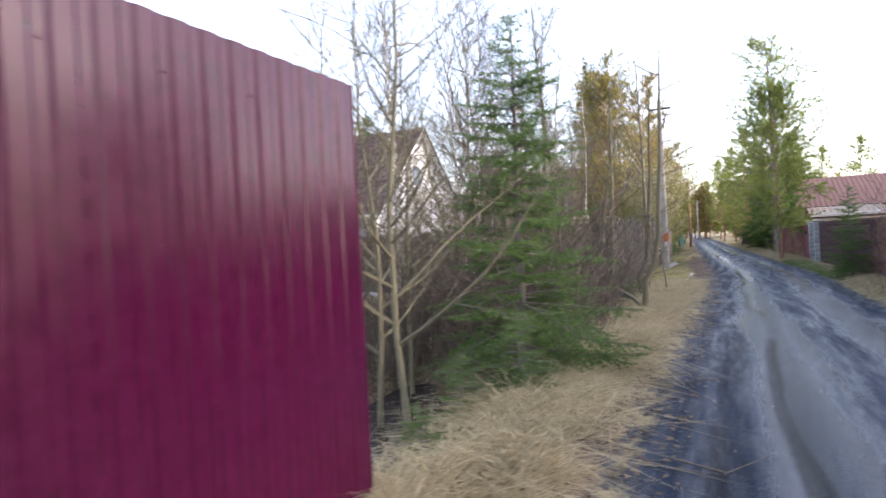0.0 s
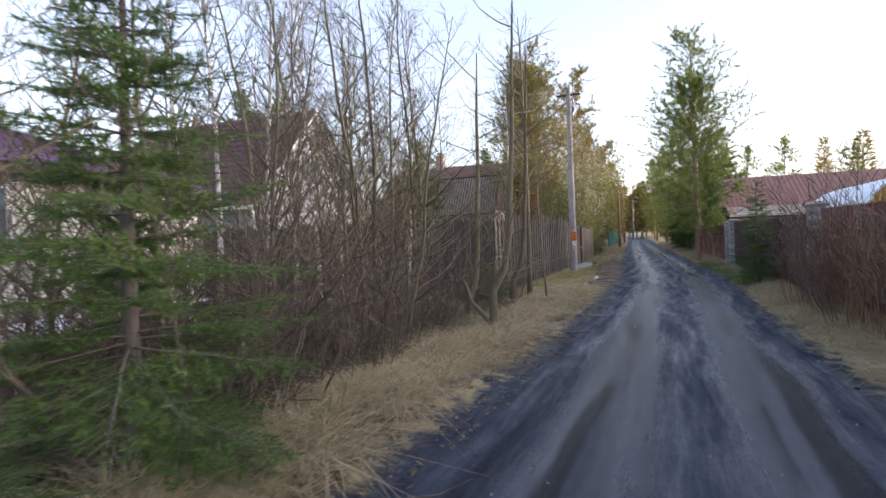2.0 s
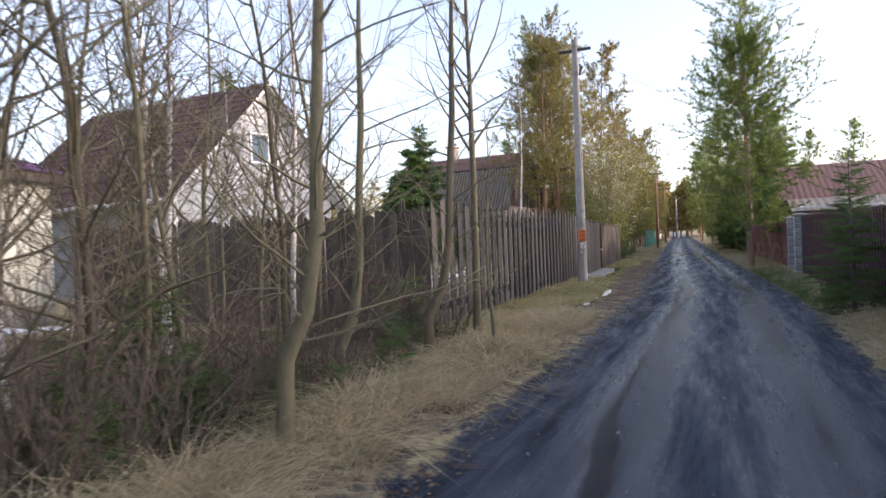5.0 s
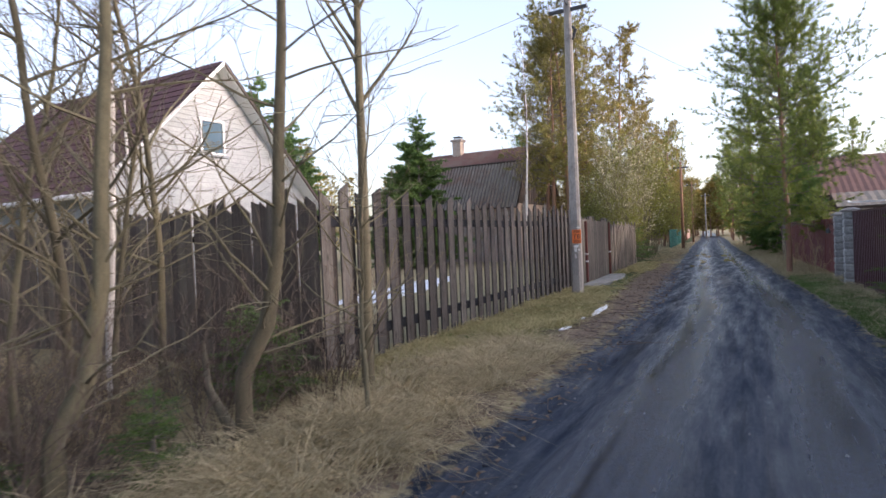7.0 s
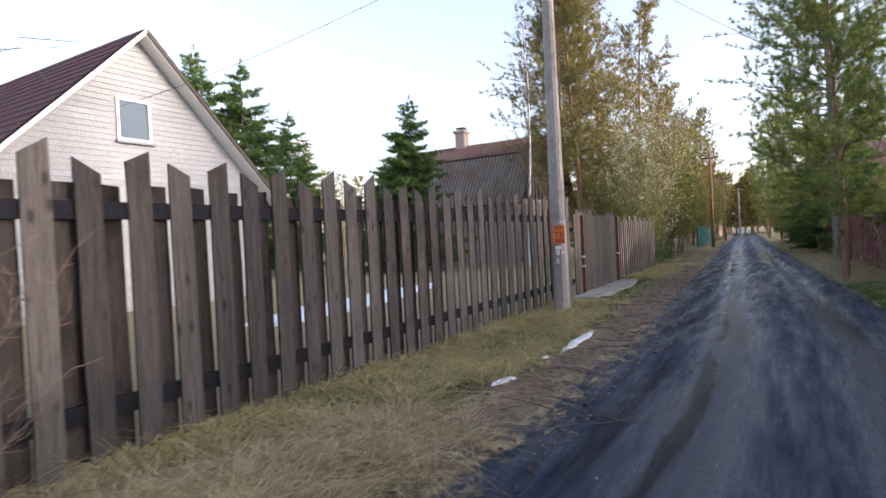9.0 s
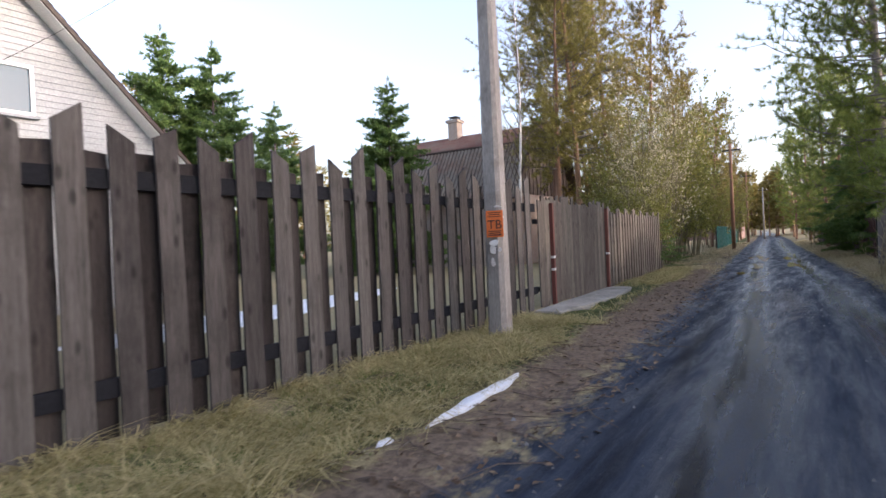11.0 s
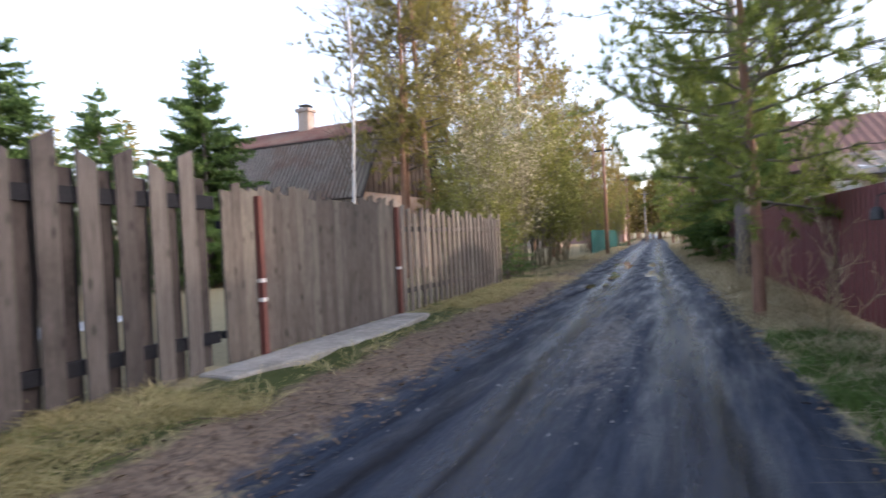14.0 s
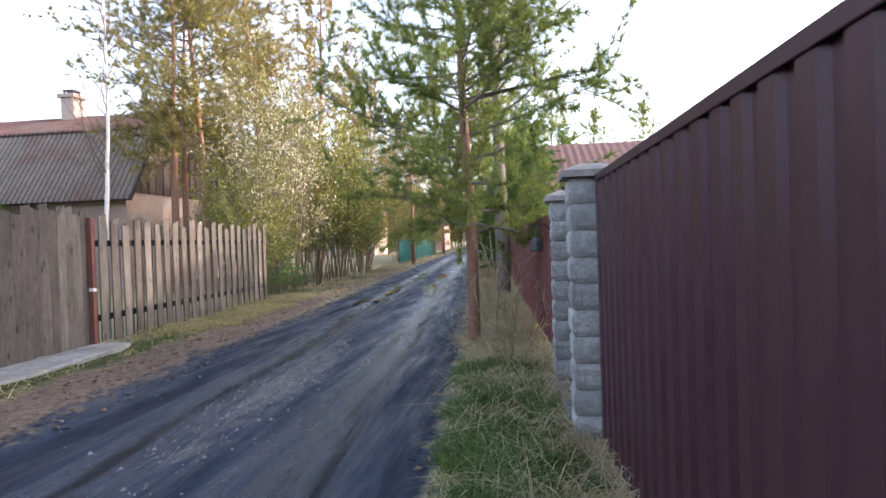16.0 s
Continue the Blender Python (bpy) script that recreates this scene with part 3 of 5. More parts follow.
def old_house():
    """Old house with a gambrel roof of corrugated sheets, brick below, chimney on the ridge."""
    h = thing("old_house", "old brick house with mossy corrugated gambrel roof", "house")
    X, Y, half, back = -11.7, 53.6, 4.6, 9.6
    low, knee, peak, kx = 4.0, 6.9, 8.3, 3.0
    out = [(X, Y - half, -0.3), (X, Y + half, -0.3), (X, Y + half, low), (X, Y + kx, knee), (X, Y, peak), (X, Y - kx, knee), (X, Y - half, low)]
    part("wall", Build().prism(out[:3] + out[-1:], (-back, 0, 0)), M_BRICK, h, "pale brick wall")
    part("gable", Build().prism([out[6], out[2], out[3], out[4], out[5]], (-back, 0, 0)), M_OLDWOOD, h, "dark weathered gable boards")
    for i in range(18):
        y = Y - half + 0.1 + i * (2 * half - 0.2) / 17
        t = low + (knee - low) * min(1, (half - abs(y - Y)) / (half - kx)) if abs(y - Y) > kx else knee + (peak - knee) * (kx - abs(y - Y)) / kx
        part("gable_board", Build().box((X, y - 0.2, low), (X + 0.03 + 0.015 * (i % 2), y + 0.2, t)), M_OLDWOOD, h)
    for s in (-1, 1):
        for (y0, z0), (y1, z1) in (((half + 0.55, low - 0.35), (kx, knee)), ((kx + 0.12, knee + 0.02), (0, peak))):
            tiled_slope(h, "roof", (X + 0.6, Y + s * y0, z0), (X - back - 0.5, Y + s * y0, z0), (X - back - 0.5, Y + s * y1, z1), (X + 0.6, Y + s * y1, z1), M_SLATE if z1 < peak else M_RUSTSLATE, 0.24, 1.6, 0.10)
    ch = part("chimney", Build().box((-17.9, 53.0, 7.6), (-17.2, 53.7, 9.2)), M_BRICK, h, "whitewashed brick chimney", False, 0.02)
    part("cornice", Build().box((-18.0, 52.9, 9.2), (-17.1, 53.8, 9.38)), M_BRICK, ch)
    part("pot_cover", Build().box((-17.85, 53.05, 9.55), (-17.25, 53.65, 9.6)).box((-17.8, 53.1, 9.38), (-17.74, 53.16, 9.55)).box((-17.36, 53.54, 9.38), (-17.3, 53.6, 9.55)), M_DARKMETAL, ch)
    return h


def plain_house(name, label, x, y, w, d, eave, peak, wall, roof, along_x=True, win=2):
    """A distant house: walls, gable roof with sheets, windows."""
    h = thing(name, label, "house", (x, y, 0))
    part("wall", Build().box((-w / 2, -d / 2, -0.5), (w / 2, d / 2, eave)), wall, h)
    o = 0.4
    if along_x:
        for s in (-1, 1):
            tiled_slope(h, "roof", (-w / 2 - o, s * (d / 2 + o), eave - 0.2), (w / 2 + o, s * (d / 2 + o), eave - 0.2), (w / 2 + o, 0, peak), (-w / 2 - o, 0, peak), roof, 0.3, 1.2, 0.02)
            part("gable", Build().prism([(s * w / 2, -d / 2, eave), (s * w / 2, d / 2, eave), (s * w / 2, 0, peak - 0.15)], (-s * 0.1, 0, 0)), wall, h)
    else:
        for s in (-1, 1):
            tiled_slope(h, "roof", (s * (w / 2 + o), -d / 2 - o, eave - 0.2), (s * (w / 2 + o), d / 2 + o, eave - 0.2), (0, d / 2 + o, peak), (0, -d / 2 - o, peak), roof, 0.3, 1.2, 0.02)
            part("gable", Build().prism([(-w / 2, s * d / 2, eave), (w / 2, s * d / 2, eave), (0, s * d / 2, peak - 0.15)], (0, -s * 0.1, 0)), wall, h)
    for i in range(win):
        window(h, (-w / 2 + w * (i + 0.6) / (win + 0.4), -d / 2 - 0.02, eave - 1.7), (1, 0, 0), 0.9, 1.2, (0, -1, 0), M_TRIM)
    return h


cottage()
gable_house()
old_house()
plain_house("red_roofed_house", "low pale house with long brick-red roof", 11.5, 52, 12, 9, 3.3, 5.4, M_BRICK, M_RUSTROOF)
plain_house("white_shed", "small white shed with flat grey roof", 7.2, 41, 3.0, 3.0, 2.5, 2.9, M_TRIM, M_SLATE, True, 0)
plain_house("pink_house", "distant pink house with brown roof", -12.5, 125, 9, 9, 4.4, 6.8, M_PINK, M_RUSTROOF, False, 3)
plain_house("far_house", "distant brick house with red roof", -17.0, 99, 8, 8, 5.2, 8.0, M_BRICK, M_RUSTROOF, True, 2)


def greenhouse():
    h = thing("greenhouse", "arched pale plastic greenhouse with ochre end", "greenhouse", (10.2, 31.5, 0))
    w, d, n = 1.7, 9.0, 10
    arc = [Vector((w * math.cos(math.pi * i / n), 0, 2.0 + 1.3 * math.sin(math.pi * i / n))) for i in range(n + 1)]
    ends = [(-w, 0, 0)] + [tuple(p) for p in arc[::-1]] + [(w, 0, 0)]
    part("end_wall", Build().prism([(p[0], -d / 2, p[2]) for p in ends], (0, 0.08, 0)), M_YELLOW, h, "ochre boarded end wall")
    part("end_wall", Build().prism([(p[0], d / 2, p[2]) for p in ends], (0, 0.08, 0)), M_YELLOW, h, "ochre boarded end wall")
    for i in range(n):
        p, q = arc[i] * 1.03, arc[i + 1] * 1.03
        part("roof_panel", Build().prism([(p.x, -d / 2 - 0.2, p.z), (q.x, -d / 2 - 0.2, q.z), (q.x * 0.97, -d / 2 - 0.2, q.z - 0.05), (p.x * 0.97, -d / 2 - 0.2, p.z - 0.05)], (0, d + 0.4, 0)), M_SHEETWHITE, h)
    for s in (-1, 1):
        part("side_wall", Build().box((s * w - 0.04, -d / 2, 0), (s * w + 0.04, d / 2, 2.02)), M_SHEETWHITE, h)


greenhouse()


# ---- sheet-metal fences ----
def profile_sheet(length, z0, z1, pitch=0.2, depth=0.022, flip=1):
    """A trapezoid-profiled steel sheet along +y, with thickness."""
    bm, s, pts = Build(), 0.0, []
    while s < length:
        for ds, x in ((0, 0), (pitch * 0.30, 0), (pitch * 0.42, depth), (pitch * 0.88, depth)):
            pts.append((x * flip, min(length, s + ds)))
        s += pitch
    pts.append((0, length))
    n = len(pts)
    for dx in (0, -0.0015):
        for z in (z0, z1):
            bm.v += [(x + dx, y, z) for x, y in pts]
    for i in range(n - 1):
        bm.f.append((i, i + 1, n + i + 1, n + i))
        bm.f.append((3 * n + i, 3 * n + i + 1, 2 * n + i + 1, 2 * n + i))
        bm.f.append((n + i, n + i + 1, 3 * n + i + 1, 3 * n + i))
    return bm


def sheet_fence(name, label, x0, y0, x1, y1, z0, z1, mat, flip, pitch=0.2, cap=True, panel=2.4, lift=0.0, depth=0.022):
    a, b = Vector((x0, y0)), Vector((x1, y1))
    d = b - a
    rz = math.degrees(math.atan2(-d.x, d.y))
    f = thing(name, label, "fence", (x0, y0, 0), rz=rz)
    n = max(1, round(d.length / panel))
    w = d.length / n
    me = profile_sheet(w - 0.004, z0 + lift, z1, pitch, depth, flip).mesh("panel", mat)
    post = Build().box((-0.03, -0.03, z0 - 0.4), (0.03, 0.03, z1 - 0.06)).mesh("post", M_RUST if mat is M_CHERRY else M_DARKMETAL)
    screw = Build().tube([Vector((0, 0, 0)), Vector((0.006 * flip, 0, 0))], [0.008, 0.006], 6).mesh("screw", mat)
    for i in range(n):
        piece("panel", me, f, pose(0, i * w, 0))
        piece("post", post, f, pose(-0.045 * flip, i * w, 0))
        for zz in (z0 + 0.3 + lift, z1 - 0.22):
            for j in range(4):
                piece("screw", screw, f, pose(0.0 * flip + 0.001 * flip, i * w + pitch * 0.15 + j * pitch * 3, zz))
    piece("post", post, f, pose(-0.045 * flip, d.length, 0))
    for zz in (z0 + 0.3, z1 - 0.3):
        part("rail", Build().box((-0.035 if flip > 0 else 0.004, 0, zz), (-0.004 if flip > 0 else 0.035, d.length, zz + 0.04)), M_DARKMETAL, f)
    if cap:
        part("cap_strip", Build().box((-0.026, 0, z1 - 0.006), (0.03, d.length, z1 + 0.016)).box((-0.03, 0, z1 - 0.035), (-0.026, d.length, z1 + 0.016)), mat, f, "folded steel capping", False, 0.004)
    return f


sheet_fence("sheet_metal_fence", "glossy cherry-red profiled steel fence beside the track", -0.8, -9.0, -0.8, 1.82, 0.15, 2.80, M_CHERRY, 1, 0.15, False, depth=0.009)
part("end_post", Build().box((-0.05, -0.02, -0.5), (0.035, 0.05, 2.84)), M_CHERRY, bpy.data.objects["sheet_metal_fence"], "red square end post", False, 0.006)
sheet_fence("gate_fence", "dark brown profiled steel fence with capping", 5.2, 18.6, 4.84, 31.42, 0.03, 1.99, M_BROWN, -1, 0.2)
sheet_fence("steel_wicket", "narrow dark brown steel wicket between block pillars", 4.82, 31.84, 4.78, 32.88, 0.14, 1.90, M_BROWN, -1, 0.2)
sheet_fence("faded_fence", "faded red profiled steel fence behind shrubs", 4.72, 33.3, 3.95, 47.0, 0.15, 1.85, M_WINE, -1, 0.2, False)
sheet_fence("far_fence", "dark brown steel fence far along the track", 3.9, 47.5, 2.2, 75.0, 0.1, 1.8, M_BROWN, -1, 0.25, False)
sheet_fence("maroon_fence", "maroon profiled steel fence behind willow shoots", 6.2, 4.0, 5.35, 17.9, 0.2, 2.1, M_WINE, -1, 0.2, False)
sheet_fence("teal_fence", "teal profiled steel fence at the bend", -3.9, 66.0, -5.2, 92.0, 0.0, 1.75, M_TEAL, 1, 0.25, False)


def block_pillar(x, y, z0, courses, cap=True):
    """Split-face concrete blocks, course by course, under a chamfered cap."""
    p = thing("block_pillar", "grey split-face concrete block gate pillar with slab cap", "pillar", (x, y, z0), "gate pillars")
    rng = random.Random(int(x * 10 + y))
    kinds = []
    for k in range(4):
        bm = bmesh.new()
        bmesh.ops.create_cube(bm, size=1)
        bmesh.ops.subdivide_edges(bm, edges=list(bm.edges), cuts=4, use_grid_fill=True)
        for v in bm.verts:
            ex, ez = max(abs(v.co.x), abs(v.co.y)), abs(v.co.z)
            bulge = (1 - (2 * v.co.z) ** 4) * 0.10 + noise.noise(v.co * 4 + Vector((k * 7, 0, 0))) * 0.05 * (ez < 0.49)
            v.co.x *= 0.32 * (1 + bulge)
            v.co.y *= 0.32 * (1 + bulge)
            v.co.z *= 0.190 if k else 0.186
        me = bpy.data.meshes.new("block")
        bm.to_mesh(me)
        bm.free()
        me.materials.append(M_BLOCK)
        kinds.append(me)
    part("mortar_core", Build().box((-0.15, -0.15, -0.2), (0.15, 0.15, courses * 0.2)), M_CAP, p)
    for i in range(courses):
        piece("block", rng.choice(kinds), p, pose(rng.uniform(-0.004, 0.004), rng.uniform(-0.004, 0.004), 0.1 + i * 0.2, 0, 0, rng.choice((0, 90, 180, 270)) + rng.uniform(-1, 1)))
    bm, t = Build(), courses * 0.2
    bm.box((-0.225, -0.225, t), (0.225, 0.225, t + 0.05))
    b = len(bm.v)
    bm.v += [(-0.225, -0.225, t + 0.05), (0.225, -0.225, t + 0.05), (0.225, 0.225, t + 0.05), (-0.225, 0.225, t + 0.05), (-0.08, -0.08, t + 0.11), (0.08, -0.08, t + 0.11), (0.08, 0.08, t + 0.11), (-0.08, 0.08, t + 0.11)]
    bm.f += [(b + 4, b + 5, b + 6, b + 7)] + [(b + i, b + (i + 1) % 4, b + 4 + (i + 1) % 4, b + 4 + i) for i in range(4)]
    part("cap", bm, M_CAP, p, "weathered cast concrete cap")
    return p


block_pillar(4.80, 31.62, 0.0, 10)
block_pillar(4.74, 33.09, 0.12, 9)
block_pillar(5.28, 18.15, 0.16, 10)
block_pillar(5.15, 47.3, 0.1, 9)
single("plinth", Build().prism([(5.04, 18.4, -0.3), (5.4, 18.4, -0.3), (5.05, 31.4, -0.3), (4.70, 31.4, -0.3)], (0, 0, 0.32)), M_CONC, "cast concrete strip under the brown fence", "plinth", kind="structure", bevel=0.012)
single("plinth", Build().prism([(4.6, 31.84, -0.2), (5.05, 31.84, -0.2), (5.0, 32.9, -0.2), (4.55, 32.9, -0.2)], (0, 0, 0.32)), M_CONC, "cast concrete sill under the wicket", "plinth", kind="structure", bevel=0.012)


def bell():
    h = thing("wall_lamp", "small black lantern on a bracket fixed to the pillar", "lamp", (4.56, 33.05, 1.5))
    part("bracket", Build().tube([Vector((0.03, 0, 0.12)), Vector((-0.06, 0, 0.2)), Vector((-0.13, 0, 0.17)), Vector((-0.14, 0, 0.06))], [0.009] * 4, 6), M_DARKMETAL, h)
    part("shade", Build().tube([Vector((-0.14, 0, 0.06)), Vector((-0.14, 0, 0.02)), Vector((-0.14, 0, -0.07)), Vector((-0.14, 0, -0.08))], [0.03, 0.06, 0.07, 0.05], 10), M_DARKMETAL, h)


bell()


# ---- wooden fence ----
def plank_mesh(mat, w, h, cut, seed, t=0.024):
    """A sawn board, its top cut on the slant, edges slightly wavy."""
    r = random.Random(seed)
    bm = Build()
    n = 6
    cols = []
    for s in (-1, 1):
        for i in range(n + 1):
            z = h * i / n
            wav = r.uniform(-0.004, 0.004)
            top = cut if (i == n and s > 0) else 0
            cols.append((s * w / 2 + wav, z - top))
    for x in (0, t):
        bm.v += [(x, y, z) for y, z in cols]
    m = n + 1
    for i in range(n):
        for o in (0, 1):
            q = (o * 2 * m + i, o * 2 * m + i + 1, o * 2 * m + m + i + 1, o * 2 * m + m + i)
            bm.f.append(q if o == 0 else q[::-1])
        bm.f += [(i, 2 * m + i, 2 * m + i + 1, i + 1), (m + i, m + i + 1, 3 * m + i + 1, 3 * m + i)]
    bm.f.append((n, 2 * m + n, 3 * m + n, m + n))
    bm.f.append((0, m, 3 * m, 2 * m))
    return bm.mesh("plank", mat)


def board_fence():
    rng = random.Random(4)
    f = thing("wooden_fence", "weathered grey board-on-board fence with slanted tops", "fence")
    front = [plank_mesh(M_PLANK, 0.202, 2.36, c, i) for i, c in enumerate((0.13, -0.13, 0.12, -0.14, 0.10, -0.1))]
    # back boards: shade behind the front row is put into their colour
    back = [plank_mesh(M_PLANK_DARK_SHADED, 0.222, 2.14, c, 20 + i) for i, c in enumerate((0.0, 0.02, -0.02))]
    X = lambda y: -2.33 - 0.022 * max(0, y - 30)
    y, i = 18.5, 0
    while y < 30.8:
        b = rng.uniform(-0.03, 0.03)
        piece("plank", front[i % 2 + 2 * rng.randrange(3)], f, pose(X(y), y, gz(X(y), y) - 0.02 + b, rng.uniform(-0.5, 0.5), 0, rng.uniform(-1.5, 1.5)))
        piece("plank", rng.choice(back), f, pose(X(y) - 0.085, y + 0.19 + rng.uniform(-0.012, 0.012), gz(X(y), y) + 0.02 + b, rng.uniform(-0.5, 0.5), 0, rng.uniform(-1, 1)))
        y += 0.385 + rng.uniform(-0.012, 0.012)
        i += 1
    for z in (0.38, 1.93):
        y = 18.4
        while y < 30.7:
            e = min(30.85, y + 3.1)
            part("rail", Build().prism([(X(y) - 0.006, y, z), (X(e) - 0.006, e, z + rng.uniform(-0.02, 0.02)), (X(e) - 0.006, e, z + 0.14), (X(y) - 0.006, y, z + 0.14)], (-0.05, 0, 0)), M_RAIL, f, "dark stained rail")
            y = e + 0.004
    # gate boards, butted
    gate = [plank_mesh(M_PLANK_NEW, w, h, c, 40 + i) for i, (w, h, c) in enumerate(((0.155, 2.08, 0.05), (0.15, 2.12, -0.04), (0.16, 2.03, 0.02), (0.145, 2.1, -0.06)))]
    y = 30.98
    while y < 35.2:
        piece("plank", rng.choice(gate), f, pose(X(y) + 0.0, y, 0.1 + rng.uniform(-0.02, 0.04), rng.uniform(-0.3, 0.3), 0, rng.uniform(-0.8, 0.8)))
        y += 0.156
    for z in (0.4, 1.7):
        part("rail", Build().box((X(33) - 0.09, 30.95, z), (X(33) - 0.045, 35.2, z + 0.09)), M_RAIL, f)
    post = Build().box((-0.035, -0.035, -0.1), (0.035, 0.035, 2.1)).mesh("steel_post", M_RUST)
    for y in (31.48, 35.28):
        piece("steel_post", post, f, pose(X(y) + 0.065, y, 0))
        for z in (0.78, 1.02) if y < 32 else (0.95,):
            part("paint_band", Build().box((-0.037, -0.037, z), (0.037, 0.037, z + 0.05)), M_PAPER, f, "flaking white paint band").matrix_basis = pose(X(y) + 0.065, y, 0)
    far = [plank_mesh(M_PLANK_NEW, 0.165, h, c, 60 + i) for i, (h, c) in enumerate(((1.95, 0.05), (2.0, -0.05), (1.9, 0.03)))]
    y, i = 35.45, 0
    while y < 42.0:
        piece("plank", far[i % 3], f, pose(X(y) - (0.0 if i % 2 else 0.075), y, 0.1 + rng.uniform(-0.03, 0.03), rng.uniform(-0.6, 0.6), 0, rng.uniform(-1.5, 1.5)))
        y += 0.15
        i += 1
    for z in (0.45, 1.65):
        part("rail", Build().prism([(X(35.4) - 0.03, 35.4, z), (X(42) - 0.03, 42, z), (X(42) - 0.03, 42, z + 0.1), (X(35.4) - 0.03, 35.4, z + 0.1)], (-0.04, 0, 0)), M_RAIL, f)
    # return along the yard's side
    g = thing("side_fence", "old brown board fence along the yard side, colour lightened against its shade", "fence")
    side = [plank_mesh(M_PLANK_SIDE_LIFTED, 0.16, 2.3, c, 80 + i) for i, c in enumerate((0.12, -0.12, 0.06))]
    x = -2.45
    while x > -12.6:
        piece("plank", rng.choice(side), g, pose(x, 18.42, 0.0 + rng.uniform(-0.04, 0.04), 0, rng.uniform(-0.8, 0.8), -90 + rng.uniform(-1.5, 1.5)))
        x -= 0.166
    for z in (0.4, 1.8):
        part("rail", Build().box((-12.7, 18.43, z), (-2.42, 18.48, z + 0.1)), M_RAIL, g)


def concrete_pole():
    """Tapered reinforced-concrete pole with posters, crossarm and wires."""
    p = thing("utility_pole", "grey tapered concrete utility pole with orange poster", "utility pole", (-1.65, 27.87, 0))
    bm = Build()
    for z, w in ((-0.5, 0.15), (0.0, 0.145), (8.0, 0.085)):
        c = 0.6
        bm.v += [(w, w * c, z), (w * c, w, z), (-w * c, w, z), (-w, w * c, z), (-w, -w * c, z), (-w * c, -w, z), (w * c, -w, z), (w, -w * c, z)]
    for j in range(2):
        bm.f += [(j * 8 + i, j * 8 + (i + 1) % 8, j * 8 + 8 + (i + 1) % 8, j * 8 + 8 + i) for i in range(8)]
    bm.f.append(tuple(range(16, 24)))
    part("shaft", bm, M_POLE, p, "weathered concrete shaft")
    part("hook", Build().tube([Vector((0.0, -0.05, 7.7)), Vector((0.0, -0.2, 7.72)), Vector((0, -0.28, 7.78)), Vector((0, -0.28, 7.88))], [0.012] * 4, 6), M_DARKMETAL, p)
    part("insulator", Build().tube([Vector((0, -0.28, 7.86)), Vector((0, -0.28, 7.9)), Vector((0, -0.28, 8.0)), Vector((0, -0.28, 8.03))], [0.045, 0.05, 0.035, 0.02], 8), M_TRIM, p, "white porcelain insulator", True)
    part("crossarm", Build().box((-0.5, -0.04, 7.55), (0.5, 0.04, 7.63)), M_DARKMETAL, p)
    part("shackle", Build().tube([Vector((0.14, -0.1, 7.1)), Vector((0.22, -0.12, 7.0)), Vector((0.14, -0.1, 6.75))], [0.03, 0.05, 0.03], 6), M_DARKMETAL, p)
    # posters wrap the side that looks back down the track
    f = thing("poster", "orange printed notice with black letters on the pole", "poster", (-1.65 + 0.055, 27.87 - 0.146, 1.46), rz=18)
    part("sheet", Build().box((-0.115, -0.006, 0), (0.115, 0, 0.36)), M_ORANGE, f)
    for z, w, t in ((0.325, 0.17, 0.012), (0.30, 0.14, 0.012), (0.275, 0.18, 0.01), (0.075, 0.18, 0.012), (0.05, 0.15, 0.012), (0.022, 0.18, 0.016)):
        part("print_bar", Build().box((-w / 2, -0.009, z), (w / 2, -0.0065, z + t)), M_INK, f, "line of small black print")
    cu = bpy.data.curves.new("letters", "FONT")
    cu.body, cu.size, cu.align_x, cu.extrude = "TB", 0.17, "CENTER", 0.001
    tx = new("letters_tmp", cu)
    dg = bpy.context.evaluated_depsgraph_get()
    me = bpy.data.meshes.new_from_object(tx.evaluated_get(dg))
    bpy.data.objects.remove(tx)
    me.materials.clear()
    me.materials.append(M_INK)
    part("letters", me, M_INK, f, "black letters TB").matrix_basis = pose(0, -0.0085, 0.115, 90, 0, 0)
    torn = thing("torn_notice", "torn white paper remains on the pole", "poster", (-1.65 + 0.055, 27.87 - 0.147, 1.2), rz=18)
    r = random.Random(8)
    for x, z, w, h in ((-0.09, 0.14, 0.16, 0.09), (-0.08, 0.03, 0.1, 0.13), (0.03, 0.06, 0.05, 0.06), (-0.07, -0.14, 0.06, 0.12), (0.05, 0.34 + 0.36 - 0.2, 0.08, 0.06), (0.0, 0.66, 0.1, 0.03)):
        pts = [(x + w * (0.5 + 0.5 * math.cos(a)) * r.uniform(0.8, 1.1), -0.003, z + h * (0.5 + 0.5 * math.sin(a)) * r.uniform(0.8, 1.1)) for a in np.linspace(0.4, 6.0, 9)]
        part("scrap", Build().prism(pts, (0, 0.003, 0)), M_PAPER, torn)


concrete_pole()


def far_pole(x, y, h, mat, lean=0.0):
    p = thing("wooden_pole", "brown wooden utility pole far along the track", "utility pole", (x, y, gz(x, y)), "far poles")
    part("shaft", Build().tube([Vector((0, 0, -0.3)), Vector((lean, 0, h))], [0.14, 0.09], 8), mat, p, "", True)
    part("crossarm", Build().box((-0.6 + lean, -0.05, h - 0.5), (0.6 + lean, 0.05, h - 0.4)), M_DARKMETAL, p)
    for s in (-0.5, 0.5):
        part("insulator", Build().tube([Vector((s + lean, 0, h - 0.4)), Vector((s + lean, 0, h - 0.25))], [0.04, 0.03], 6), M_TRIM, p)


far_pole(-2.7, 64.7, 7.2, M_PINEBARK)
far_pole(-4.2, 92, 7.6, M_PINEBARK)
far_pole(-4.4, 118, 7.6, M_POLE)


